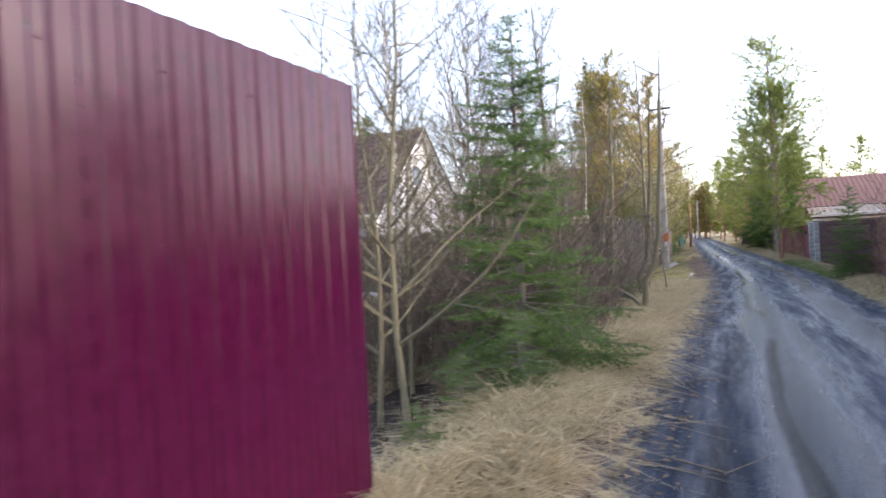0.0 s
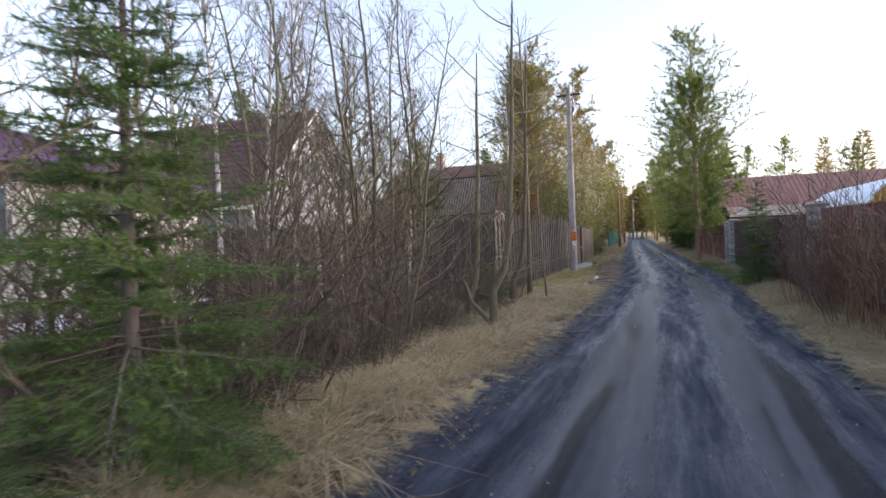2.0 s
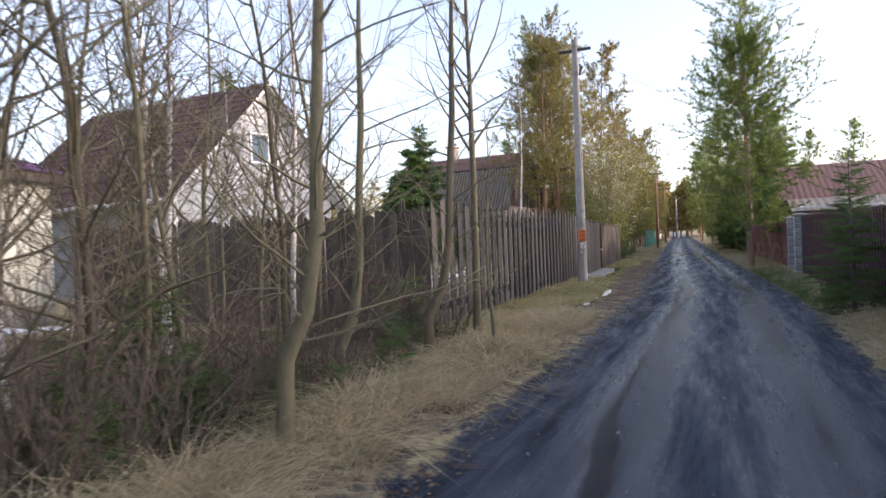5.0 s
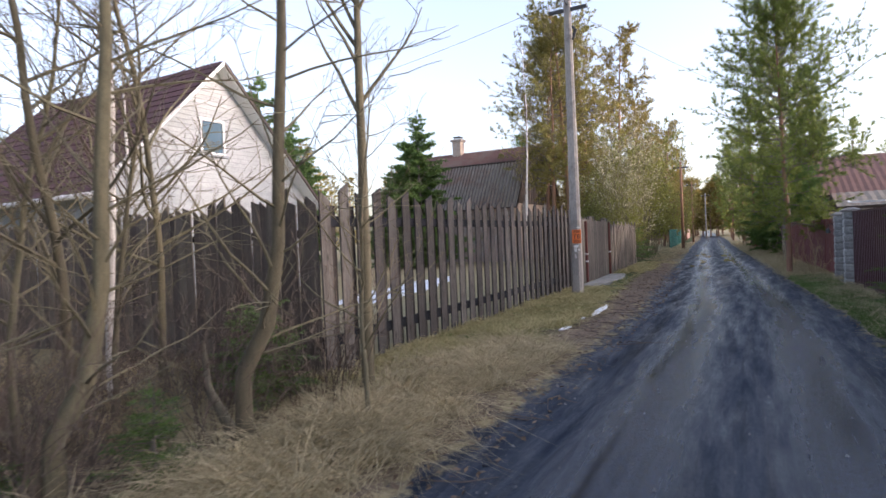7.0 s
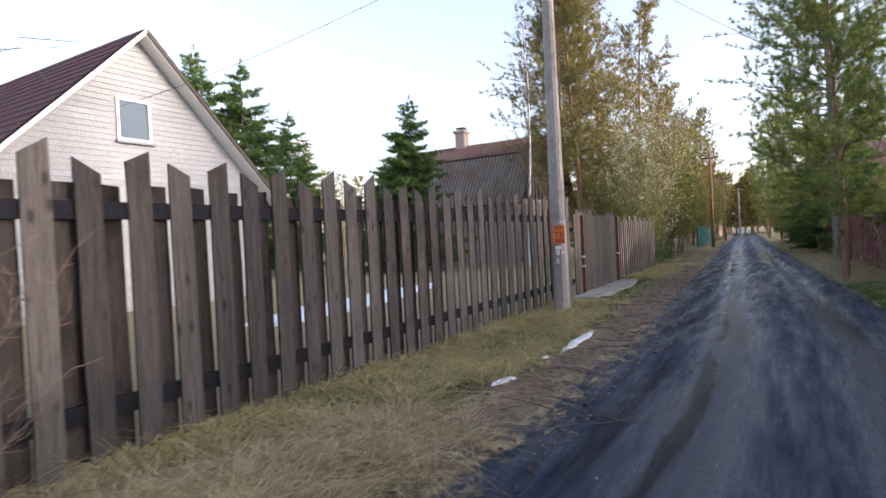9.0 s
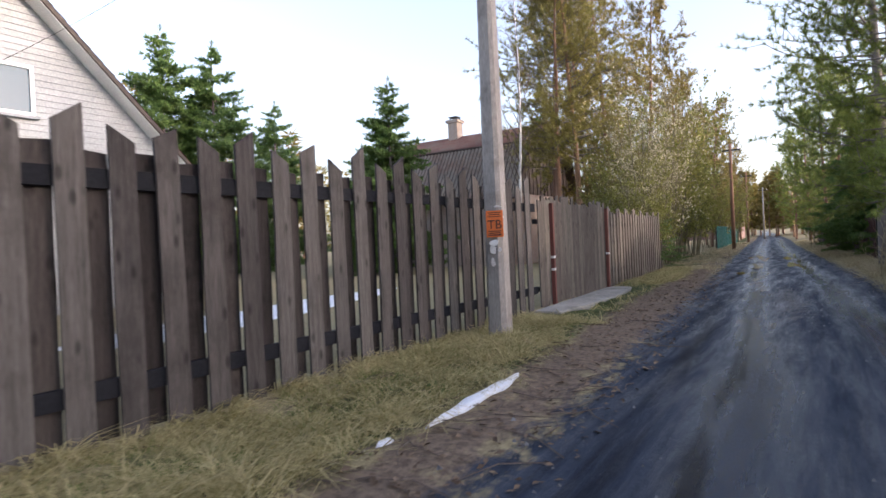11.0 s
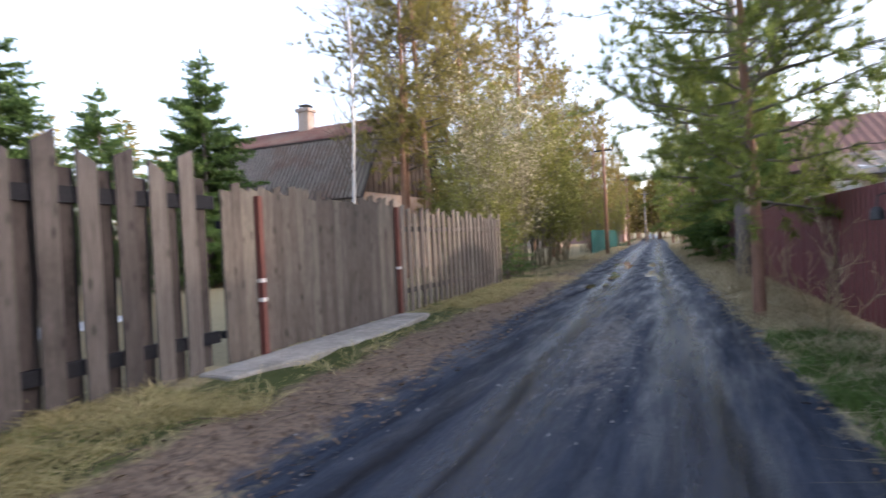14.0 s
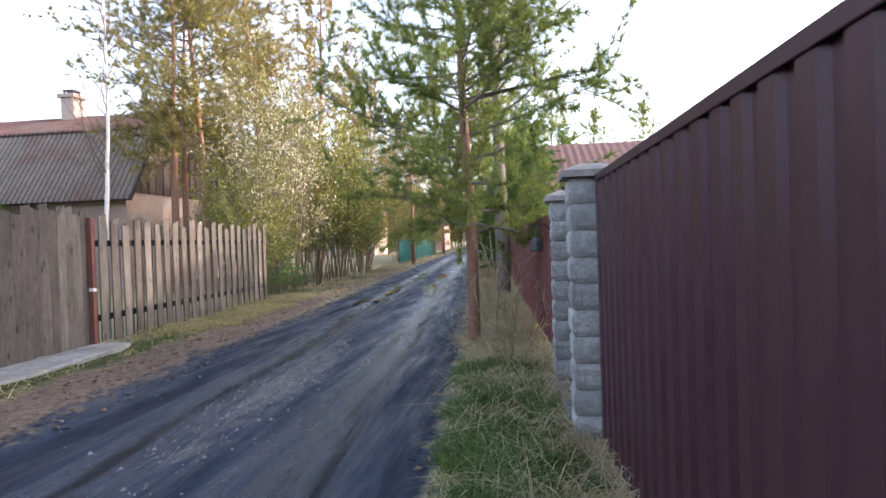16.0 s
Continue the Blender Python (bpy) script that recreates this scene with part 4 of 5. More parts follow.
def wire(a, b, sag):
    a, b = Vector(a), Vector(b)
    pts = [a.lerp(b, t) - Vector((0, 0, sag * 4 * t * (1 - t))) for t in np.linspace(0, 1, 17)]
    single("overhead_wire", Build().tube(pts, [0.0055] * 17, 4), M_DARKMETAL, "thin dark overhead wire strung between poles", "wire")


wire((-1.65, 27.6, 8.0), (-2.7, 64.7, 6.95), 0.5)
wire((-1.65, 27.8, 7.6), (9.0, 50, 6.0), 0.6)
wire((-1.65, 27.6, 7.8), (-14.0, 26.4, 5.9), 0.3)
wire((-2.7, 64.7, 6.9), (-4.2, 92, 7.3), 0.4)
single("concrete_apron", Build().prism([(-2.25, 30.35, -0.2), (-1.72, 30.3, -0.2), (-1.55, 33.2, -0.2), (-1.85, 35.4, -0.2), (-2.42, 35.4, -0.2)], (0, 0, 0.328)), M_CONC, "rough pale concrete strip before the board gate", "apron", kind="structure", bevel=0.02)


def yard_clutter():
    w = thing("cart_wheel", "old rust-red wheel with dark tyre lying by the snow", "wheel", (-7.9, 10.6, gz(-7.9, 10.6) + 0.22), rz=60)
    ring = [Vector((0.0, 0.24 * math.cos(a), 0.24 * math.sin(a))) for a in np.linspace(0, 6.2832, 19)]
    part("tyre", Build().tube(ring, [0.06] * 19, 8, False), M_DARKMETAL, w, "worn black tyre", True)
    part("rim", Build().tube([Vector((-0.04, 0, 0)), Vector((0.04, 0, 0))], [0.19, 0.19], 16), M_RUST, w, "rust-red rim")
    b = thing("wooden_box", "dark weathered wooden box standing in the yard", "box", (-5.6, 11.6, gz(-5.6, 11.6)), rz=20)
    for i in range(5):
        for s in (-1, 1):
            part("slat", Build().box((-0.4, s * 0.38 - 0.012, i * 0.19), (0.4, s * 0.38 + 0.012, i * 0.19 + 0.175)), M_PLANK_DARK_SHADED, b)
            part("slat", Build().box((s * 0.4 - 0.012, -0.36, i * 0.19), (s * 0.4 + 0.012, 0.36, i * 0.19 + 0.175)), M_PLANK_DARK_SHADED, b)
    part("lid", Build().box((-0.44, -0.42, 0.95), (0.44, 0.42, 0.99)), M_PLANK_DARK_SHADED, b)


yard_clutter()


# ---- plants ----
def rnd_dir(r):
    a, z = r.uniform(0, 6.2832), r.uniform(-1, 1)
    q = math.sqrt(1 - z * z)
    return Vector((q * math.cos(a), q * math.sin(a), z))


def stem(bm, r, p, d, length, rad, segs, sides, wobble, lift, end=0.25):
    """A tapering crooked stem; returns its points."""
    pts, q, e = [p.copy()], p.copy(), d.copy()
    for i in range(segs):
        e = (e + rnd_dir(r) * wobble + Vector((0, 0, lift))).normalized()
        q = q + e * (length / segs)
        pts.append(q.copy())
    bm.tube(pts, [rad * (1 - (1 - end) * i / segs) for i in range(segs + 1)], sides, False)
    return pts


def along(pts, t):
    f = t * (len(pts) - 1)
    i = min(int(f), len(pts) - 2)
    return pts[i].lerp(pts[i + 1], f - i), (pts[i + 1] - pts[i]).normalized()


def offshoot(r, d, spread_deg):
    s = d.cross(rnd_dir(r))
    s = s.normalized() if s.length > 1e-4 else Vector((1, 0, 0))
    a = radians(spread_deg * r.uniform(0.7, 1.3))
    return (d * math.cos(a) + s * math.sin(a)).normalized()


def bare_tree(seed, h, rad, lean=(0, 0), low=0.25, branches=22, twigs=6, blen=0.30, wob=0.10, buds=None, angle=48, minor=3):
    """A leafless young tree: trunk, branches, twigs; buds collects the twig tips."""
    r = random.Random(seed)
    trunk, crown = Build(), Build()
    pts = stem(trunk, r, Vector((0, 0, -0.15)), Vector((lean[0], lean[1], 1)).normalized(), h, rad, 14, 6, wob, 0.05, 0.12)
    for i in range(branches):
        t = low + (0.97 - low) * (i + r.random()) / branches
        p, d = along(pts, t)
        ln = h * blen * (1.15 - t) * r.uniform(0.6, 1.25) + 0.25
        bp = stem(crown, r, p, offshoot(r, d, angle), ln, rad * 0.42 * (1.1 - t) + 0.004, 6, 4, 0.16, 0.07, 0.2)
        for k in range(twigs):
            q, e = along(bp, 0.2 + 0.8 * (k + r.random()) / twigs)
            tl = ln * r.uniform(0.22, 0.5)
            tp = stem(crown, r, q, offshoot(r, e, 42), tl, 0.0055, 3, 3, 0.2, 0.06, 0.35)
            for m in range(minor):
                q2, e2 = along(tp, r.uniform(0.3, 1))
                tp2 = stem(crown, r, q2, offshoot(r, e2, 40), tl * r.uniform(0.3, 0.6), 0.0038, 2, 3, 0.2, 0.05, 0.5)
                if buds is not None:
                    buds.append((tp2[-1], e2))
            if buds is not None:
                buds.append((tp[-1], e))
    return trunk, crown


def shrub(seed, h, stems, spread_r, rad=0.012, tilt=0.28, twigs=9, buds=None, wob=0.09):
    """Many shoots from one root."""
    r = random.Random(seed)
    shoots, tw = Build(), Build()
    for i in range(stems):
        a, q = r.uniform(0, 6.283), spread_r * math.sqrt(r.random())
        base = Vector((q * math.cos(a), q * math.sin(a), -0.1))
        d = Vector((math.cos(a) * tilt * r.uniform(0, 1.4), math.sin(a) * tilt * r.uniform(0, 1.4), 1)).normalized()
        ln = h * r.uniform(0.55, 1.1)
        pts = stem(shoots, r, base, d, ln, rad * r.uniform(0.6, 1.3), 8, 4, wob, 0.03, 0.2)
        for k in range(twigs):
            p, e = along(pts, 0.25 + 0.75 * (k + r.random()) / twigs)
            tl = ln * r.uniform(0.10, 0.28)
            tp = stem(tw, r, p, offshoot(r, e, 38), tl, 0.0055, 3, 3, 0.15, 0.06, 0.4)
            for m in range(2):
                q2, e2 = along(tp, r.uniform(0.3, 1))
                tp2 = stem(tw, r, q2, offshoot(r, e2, 38), tl * r.uniform(0.3, 0.7), 0.004, 2, 3, 0.15, 0.05, 0.5)
                if buds is not None:
                    buds += [(tp2[-1], e2), (tp2[1], e2)]
            if buds is not None:
                buds.append((tp[-1], e))
    return shoots, tw


def leaves(buds, r, size, count, jitter):
    bm = Build()
    for p, d in buds:
        for k in range(count):
            e = (d + rnd_dir(r) * 0.9).normalized()
            s = e.cross(rnd_dir(r)).normalized()
            q = p + rnd_dir(r) * jitter * r.random()
            b, L, w = len(bm.v), size * r.uniform(0.6, 1.3), size * 0.28
            m = q + e * L * 0.5
            bm.v += [tuple(q), tuple(m + s * w), tuple(q + e * L), tuple(m - s * w)]
            bm.f.append((b, b + 1, b + 2, b + 3))
    return bm


def spruce(seed, h, radius, needle=0.032, width=0.0055, dens=24, whorl=0.2, low=0.05, step_tw=0.085):
    """A spruce: whorls of drooping branches with flat side sprays of needles."""
    r = random.Random(seed)
    wood, green = Build(), Build()
    stem(wood, r, Vector((0, 0, -0.2)), Vector((0, 0, 1)), h + 0.2, 0.014 * h + 0.012, 10, 7, 0.015, 0.05, 0.06)

    def needles(p, d, length):
        for i in range(int(dens * length / 0.25) + 2):
            q = p + d * (length * r.random())
            e = (offshoot(r, d, 52) + Vector((0, 0, 0.15))).normalized()
            green.blade(q, e, needle * r.uniform(0.7, 1.2), width, d.cross(e).normalized())
    z = h * low
    while z < h - 0.12:
        t = z / h
        reach = radius * ((1 - t) ** 0.8) * (0.45 + 0.55 * min(1, t * 6)) + 0.07
        for k in range(6 if t < 0.8 else 4):
            a = r.uniform(0, 6.283)
            ln = reach * r.uniform(0.55, 1.15)
            d = Vector((math.cos(a), math.sin(a), 0.35 * t - 0.12 + r.uniform(-0.1, 0.1))).normalized()
            pts = stem(wood, r, Vector((0, 0, z + r.uniform(-0.08, 0.08))), d, ln, 0.004 + 0.006 * ln, 6, 4, 0.06, 0.015 if t > 0.5 else 0.0, 0.25)
            s = 0.12
            while s < 1:
                p, e = along(pts, s)
                for side in (-1, 1):
                    sd = (e * 0.75 + e.cross(Vector((0, 0, 1))).normalized() * side * 0.65 + rnd_dir(r) * 0.15 + Vector((0, 0, -0.12))).normalized()
                    tl = ln * 0.42 * (1.08 - s) * r.uniform(0.6, 1.2) + 0.05
                    wood.tube([p, p + sd * tl], [0.003, 0.0015], 3, False)
                    needles(p, sd, tl)
                    if tl > 0.22:
                        for m in range(3):
                            q = p + sd * tl * r.uniform(0.25, 0.9)
                            e2 = (sd + rnd_dir(r) * 0.6).normalized()
                            needles(q, e2, tl * 0.4)
                s += step_tw / max(ln, 0.15) * r.uniform(0.8, 1.3)
            needles(pts[2], (pts[-1] - pts[2]).normalized(), ln * 0.7)
        z += whorl * r.uniform(0.75, 1.2) * (1.15 - 0.4 * t)
    needles(Vector((0, 0, h - 0.3)), Vector((0, 0, 1)), 0.3)
    return wood, green


def pine(seed, h, low, radius, trunk_r, limbs=46, tufts=4, n=17, needle=0.13, width=0.011, bend=0.03, subs=9, inner=7):
    """A Scots pine: bare lower trunk, crooked limbs, needle tufts on the outer twigs."""
    r = random.Random(seed)
    trunk, wood, green = Build(), Build(), Build()
    pts = stem(trunk, r, Vector((0, 0, -0.3)), Vector((0, 0, 1)), h, trunk_r, 16, 9, bend, 0.06, 0.12)

    def tuft(p, d):
        for i in range(n):
            e = offshoot(r, d, 50)
            green.blade(p + rnd_dir(r) * 0.02, e, needle * r.uniform(0.7, 1.15), width, d.cross(e).normalized())
    for i in range(limbs):
        t = low + (0.98 - low) * ((i + r.random()) / limbs)
        p, d = along(pts, t)
        u = (t - low) / (1 - low)
        shape = (0.35 + 0.65 * min(1, u * 3)) * (1.05 - u) ** 0.55 * r.uniform(0.5, 1.2)
        a = r.uniform(0, 6.283)
        ln = radius * shape + 0.25
        bd = Vector((math.cos(a), math.sin(a), -0.05 + 0.7 * u + r.uniform(-0.15, 0.15))).normalized()
        bp = stem(wood, r, p, bd, ln, trunk_r * 0.2 * (1.1 - u) + 0.007, 8, 5, 0.14, 0.05, 0.2)
        for k in range(subs):
            q, e = along(bp, 0.18 + 0.82 * (k + r.random()) / subs)
            tl = (0.35 + ln * 0.22) * r.uniform(0.5, 1.2)
            tp = stem(wood, r, q, offshoot(r, e, 50), tl, 0.009, 4, 3, 0.2, 0.12, 0.4)
            for m in range(tufts):
                q2, e2 = along(tp, 0.3 + 0.7 * (m + r.random()) / tufts)
                tuft(q2, (offshoot(r, e2, 35) + Vector((0, 0, 0.3))).normalized())
            tuft(tp[-1], (tp[-1] - tp[-2]).normalized())
        for k in range(inner):
            q, e = along(bp, 0.2 + 0.8 * (k + r.random()) / inner)
            tuft(q, (offshoot(r, e, 60) + Vector((0, 0, 0.25))).normalized())
    return trunk, wood, green


def plant(name, label, category, group, pieces):
    """A proto plant of named parts; moved or copied afterwards."""
    t = thing(name, label, category, group=group)
    for pname, bm, mat, smooth in pieces:
        made = part(pname, bm, mat, t, "", smooth)
        if pname in ("twig_mass", "foliage", "bloom"):
            made["kind"] = "stuff"
    return t


def put(proto, spots):
    """The proto goes to the first spot, copies to the rest: (x, y, scale, turn)."""
    for i, (x, y, s, rz) in enumerate(spots):
        m = pose(x, y, gz(x, y), 0, 0, rz) @ Matrix.Scale(s, 4)
        if i:
            c = copy_thing(proto, pose(x, y, gz(x, y), 0, 0, rz))
            c.scale = (s, s, s)
        else:
            keep = m
    proto.matrix_basis = keep


R = random.Random(21)
# near spruces beside the ditch
sp = plant("spruce_tree", "young green spruce with drooping boughs in the ditch", "tree", "young spruces", [(n, b, m, s) for (n, m, s), b in zip((("trunk", M_GREYBARK, True), ("crown", M_SPRUCE, False)), spruce(3, 4.7, 1.5, 0.042, 0.009, 22, 0.17, 0.03))])
put(sp, [(-1.2, 5.75, 1.0, 0), (4.55, 21.6, 0.66, 120)])
ss = plant("spruce_sapling", "knee-high green spruce seedling among dry grass", "tree", "spruce seedlings", [(n, b, m, s) for (n, m, s), b in zip((("trunk", M_GREYBARK, True), ("crown", M_SPRUCE, False)), spruce(8, 1.0, 0.5, 0.04, 0.008, 24, 0.1, 0.05, 0.06))])
put(ss, [(-3.1, 13.2, 2.0, 30), (-2.6, 14.6, 1.2, 70), (-2.1, 17.2, 1.2, 250), (-2.1, 14.1, 0.9, 170), (-2.9, 17.6, 1.0, 210), (-0.85, 4.55, 0.95, 0), (-1.0, 2.75, 0.5, 50), (-1.5, 7.2, 0.8, 100), (-2.1, 11.9, 1.0, 33), (-1.6, 13.2, 0.7, 80), (-2.7, 13.3, 1.3, 200), (-2.6, 10.8, 1.1, 250), (-2.85, 43.4, 2.1, 10), (-2.4, 9.6, 1.25, 20), (-1.7, 10.2, 0.9, 60), (-3.1, 12.3, 1.5, 100), (-1.25, 13.9, 0.7, 140), (-2.0, 8.5, 1.0, 5), (-1.2, 3.9, 0.8, 300), (-3.5, 10.1, 1.3, 220), (-1.35, 15.3, 1.0, 20)])
# far spruces
fs = plant("spruce_tree", "tall dark green spruce behind the fence", "tree", "tall spruces", [(n, b, m, s) for (n, m, s), b in zip((("trunk", M_GREYBARK, True), ("crown", M_SPRUCE, False)), spruce(12, 10.0, 4.0, 0.20, 0.055, 7, 0.36, 0.04, 0.30))])
put(fs, [(-27.3, 42.4, 1.38, 0), (-29.2, 40.4, 1.46, 90), (-30.5, 43, 1.1, 40), (-15.5, 43.7, 0.97, 50), (-16.9, 44.3, 0.82, 130), (-18.6, 45.3, 0.66, 20), (4.7, 50, 0.7, 0), (4.3, 54, 0.75, 70), (3.9, 58, 0.7, 190), (5.0, 47.5, 0.5, 200),
         (-24, 33, 0.9, 10), (-33, 52, 1.3, 10), (-17, 66, 1.2, 60), (8, 74, 1.1, 15), (-26, 14, 1.1, 77), (-31, 22, 1.2, 7), (-24, 4, 1.0, 0)])

# pines: the two beside the gate and the stand behind the board fence
PT = (("trunk", M_PINEBARK, True), ("branchwork", M_GREYBARK, True), ("crown", M_PINE, False))
p1 = plant("pine_tree", "young green pine with bare lower trunk beside the track", "tree", "roadside pines", [(n, b, m, s) for (n, m, s), b in zip(PT, pine(5, 9.6, 0.2, 2.9, 0.10, 104, 5, 22, 0.17, 0.012, 0.022, 9, 12))])
put(p1, [(3.53, 35.7, 1.0, 200)])
PK = (("trunk", M_GREYBARK, True), ("branchwork", M_GREYBARK, True), ("crown", M_PINE, False))
p0 = plant("pine_tree", "tall grey-trunked pine with open layered top", "tree", "roadside pines", [(n, b, m, s) for (n, m, s), b in zip(PK, pine(7, 14.0, 0.3, 3.9, 0.2, 62, 4, 18, 0.2, 0.014, 0.02, 8, 6))])
put(p0, [(3.8, 42.6, 1.0, 90)])
lp = plant("pine_tree", "green pine standing far along the track", "tree", "far pines", [(n, b, m, s) for (n, m, s), b in zip(PT, pine(6, 12.5, 0.12, 2.6, 0.13, 40, 3, 8, 0.30, 0.055, 0.03, 6, 4))])
put(lp, [(2.6, 62, 0.9, 20), (3.4, 70, 1.0, 150), (1.6, 80, 0.95, 10), (0.2, 95, 1.0, 100), (-0.5, 112, 1.1, 20), (1.5, 126, 1.2, 0), (6.2, 58, 0.8, 30), (4.5, 88, 1.0, 45), (12.5, 66, 0.8, 0), (17, 64, 0.7, 60), (22, 62, 0.76, 100), (27, 57, 0.75, 200), (32, 52, 0.8, 20), (36, 44, 0.8, 80), (9, 63, 0.72, 10), (40, 30, 0.8, 5)])
PB = (("trunk", M_PINEBARK, True), ("branchwork", M_GREYBARK, True), ("crown", M_PINEOLIVE, False))
p2 = plant("pine_tree", "tall orange-barked pine with open crown", "tree", "red-barked pines", [(n, b, m, s) for (n, m, s), b in zip(PB, pine(14, 15.0, 0.32, 4.2, 0.16, 58, 4, 20, 0.22, 0.017, 0.04, 9))])
put(p2, [(-8.0, 46.4, 1.0, 0), (-7.2, 47.3, 1.05, 130), (-9.2, 49.2, 0.97, 240)])
PG = (("trunk", M_PINEBARK, True), ("branchwork", M_GREYBARK, True), ("crown", M_PINE_SUNLIT, False))
p3 = plant("pine_tree", "dense green pine with evening sunlight painted gold into its needles", "tree", "golden pines", [(n, b, m, s) for (n, m, s), b in zip(PG, pine(33, 15.0, 0.1, 3.3, 0.16, 62, 3, 10, 0.30, 0.036, 0.03, 7, 5))])
put(p3, [(-7.2, 52.5, 1.05, 0), (-6.6, 57.5, 1.1, 90), (-9.6, 56, 1.1, 300), (-5.9, 63.5, 0.92, 30), (-6.8, 69, 0.9, 80), (-5.6, 76, 0.85, 140), (-7.5, 86, 0.95, 20), (-8.0, 98, 1.0, 60), (-6.5, 108, 0.9, 0), (-12, 64, 1.0, 10), (-14, 76, 1.0, 70)])

# birches
BT = (("trunk", M_BIRCH, True), ("crown", M_BARKBROWN, False))
b1 = plant("birch_tree", "slender leafless white-barked birch", "tree", "birches", [(n, b, m, s) for (n, m, s), b in zip(BT, bare_tree(9, 11.5, 0.082, (0.03, 0.0), 0.3, 34, 7, 0.2, 0.05, angle=40))])
put(b1, [(-8.95, 44.1, 1.1, 0), (-5.3, 15.2, 0.8, 40), (-6.6, 16.2, 0.9, 200), (-4.7, 12.6, 0.75, 120), (-7.6, 13.6, 0.9, 300), (-4.2, 16.8, 0.7, 15), (-9.5, 20.5, 0.7, 10), (-3.6, 10.3, 0.7, 77), (-5.8, 10.9, 0.85, 180)])

# thicket between ditch and yard
TT = (("trunk", M_BARK, True), ("crown", M_BARK, False))
trees = []
for i, (h, rad, lean) in enumerate(((6.8, 0.046, (0.1, 0.0)), (7.6, 0.054, (0.06, -0.08)), (5.8, 0.036, (-0.08, 0.1)), (8.4, 0.06, (0.16, 0.05)))):
    trees.append(plant("alder_tree", "leafless olive-barked young tree in the ditch", "tree", "ditch saplings", [(n, b, m, s) for (n, m, s), b in zip(TT, bare_tree(50 + i, h, rad, lean, 0.18, 26, 6, 0.30, 0.10, minor=2, angle=56))]))
spots = [[], [], [], []]
for i in range(27):
    y = 7.2 + 10.6 * (i + R.random()) / 27
    x = -1.35 - 4.4 * R.random() ** 1.3 - (0.5 if y < 8 else 0)
    if abs(x + 1.4) < 0.9 and abs(y - 5.75) < 0.9:
        x -= 1.6
    if x > -2.5 and y > 11.3:
        x -= 1.5
    spots[R.randrange(4)].append((x, y, R.uniform(0.62, 1.1), R.uniform(0, 360)))
spots[0] += [(-2.0, 4.25, 0.95, 10), (-2.35, 4.3, 0.8, 190), (-2.7, 5.6, 0.8, 80), (-3.4, 5.0, 0.85, 140), (-2.2, 6.9, 0.9, 250), (-4.6, 6.2, 0.6, 20)]
spots[1] += [(-0.62, 16.9, 0.5, 90)]
spots[3] += [(-3.0, 12.4, 0.95, 0), (-2.0, 10.3, 0.8, 330)]
for t, s in zip(trees, spots):
    put(t, s)
# the bent trunk by the fence corner
bent = Build()
rr = random.Random(70)
trunk_pts = [Vector(p) for p in ((0, 0, -0.2), (0.06, 0.0, 0.35), (0.05, 0.02, 0.75), (0.24, 0.12, 1.15), (0.33, 0.2, 1.8), (0.36, 0.22, 2.6), (0.42, 0.25, 3.5), (0.44, 0.28, 4.6), (0.5, 0.3, 6.0))]
bent.tube(trunk_pts, [0.085, 0.075, 0.07, 0.068, 0.056, 0.05, 0.042, 0.032, 0.012], 8, False)
bent.tube([Vector((0.03, 0, 0.12)), Vector((-0.35, 0.15, 0.32)), Vector((-0.9, 0.45, 0.45)), Vector((-1.5, 0.9, 0.8))], [0.055, 0.05, 0.04, 0.02], 7, False)
tw = Build()
for i in range(22):
    p, d = along(trunk_pts, 0.3 + 0.68 * i / 22)
    bp = stem(tw, rr, p, offshoot(rr, d, 60), rr.uniform(0.7, 1.9), 0.014, 6, 4, 0.15, 0.06, 0.2)
    for k in range(6):
        q, e = along(bp, rr.uniform(0.2, 1))
        stem(tw, rr, q, offshoot(rr, e, 45), rr.uniform(0.15, 0.5), 0.005, 3, 3, 0.2, 0.05, 0.4)
bt = plant("alder_tree", "bare olive-barked tree with bent trunk at the fence corner", "tree", "ditch saplings", [("trunk", bent, M_BARK, True), ("crown", tw, M_BARK, False)])
put(bt, [(-1.3, 16.05, 1.0, 0), (-1.97, 14.9, 1.05, 35), (-0.68, 12.45, 0.95, -25)])

st = plant("alder_tree", "straight leafless olive-barked tree before the fence corner", "tree", "ditch saplings", [(n, b, m, s) for (n, m, s), b in zip(TT, bare_tree(77, 7.6, 0.075, (0.0, 0.0), 0.4, 20, 5, 0.3, 0.035, minor=2, angle=34))])
put(st, [(-1.25, 17.8, 1.0, 40)])
SB = (("stem_clump", M_BARKBROWN, True), ("twig_mass", M_BARKBROWN, False))
brush = []
for i, (h, n, sr) in enumerate(((2.1, 19, 0.55), (2.7, 16, 0.55), (1.6, 20, 0.6))):
    brush.append(plant("willow_shrub", "leafless brown willow thicket shoots in the ditch", "shrub", "thicket shrubs", [(a, b, m, s) for (a, m, s), b in zip(SB, shrub(80 + i, h, n, sr, 0.010, 0.5, 6, None, 0.17))]))
spots = [[], [], []]
for i in range(96):
    y = 6.2 + 11.9 * (i + R.random()) / 96
    x = -1.45 - 3.8 * R.random() ** 1.3
    if (y > 14.5 or (x > -2.4 and y > 9.5)) and i % 2:
        continue
    spots[R.randrange(3)].append((x, y, R.uniform(0.75, 1.25) * (0.7 if x < -2.6 and y > 8.5 else 1.0) * (1.05 if y < 12 else 0.75), R.uniform(0, 360)))
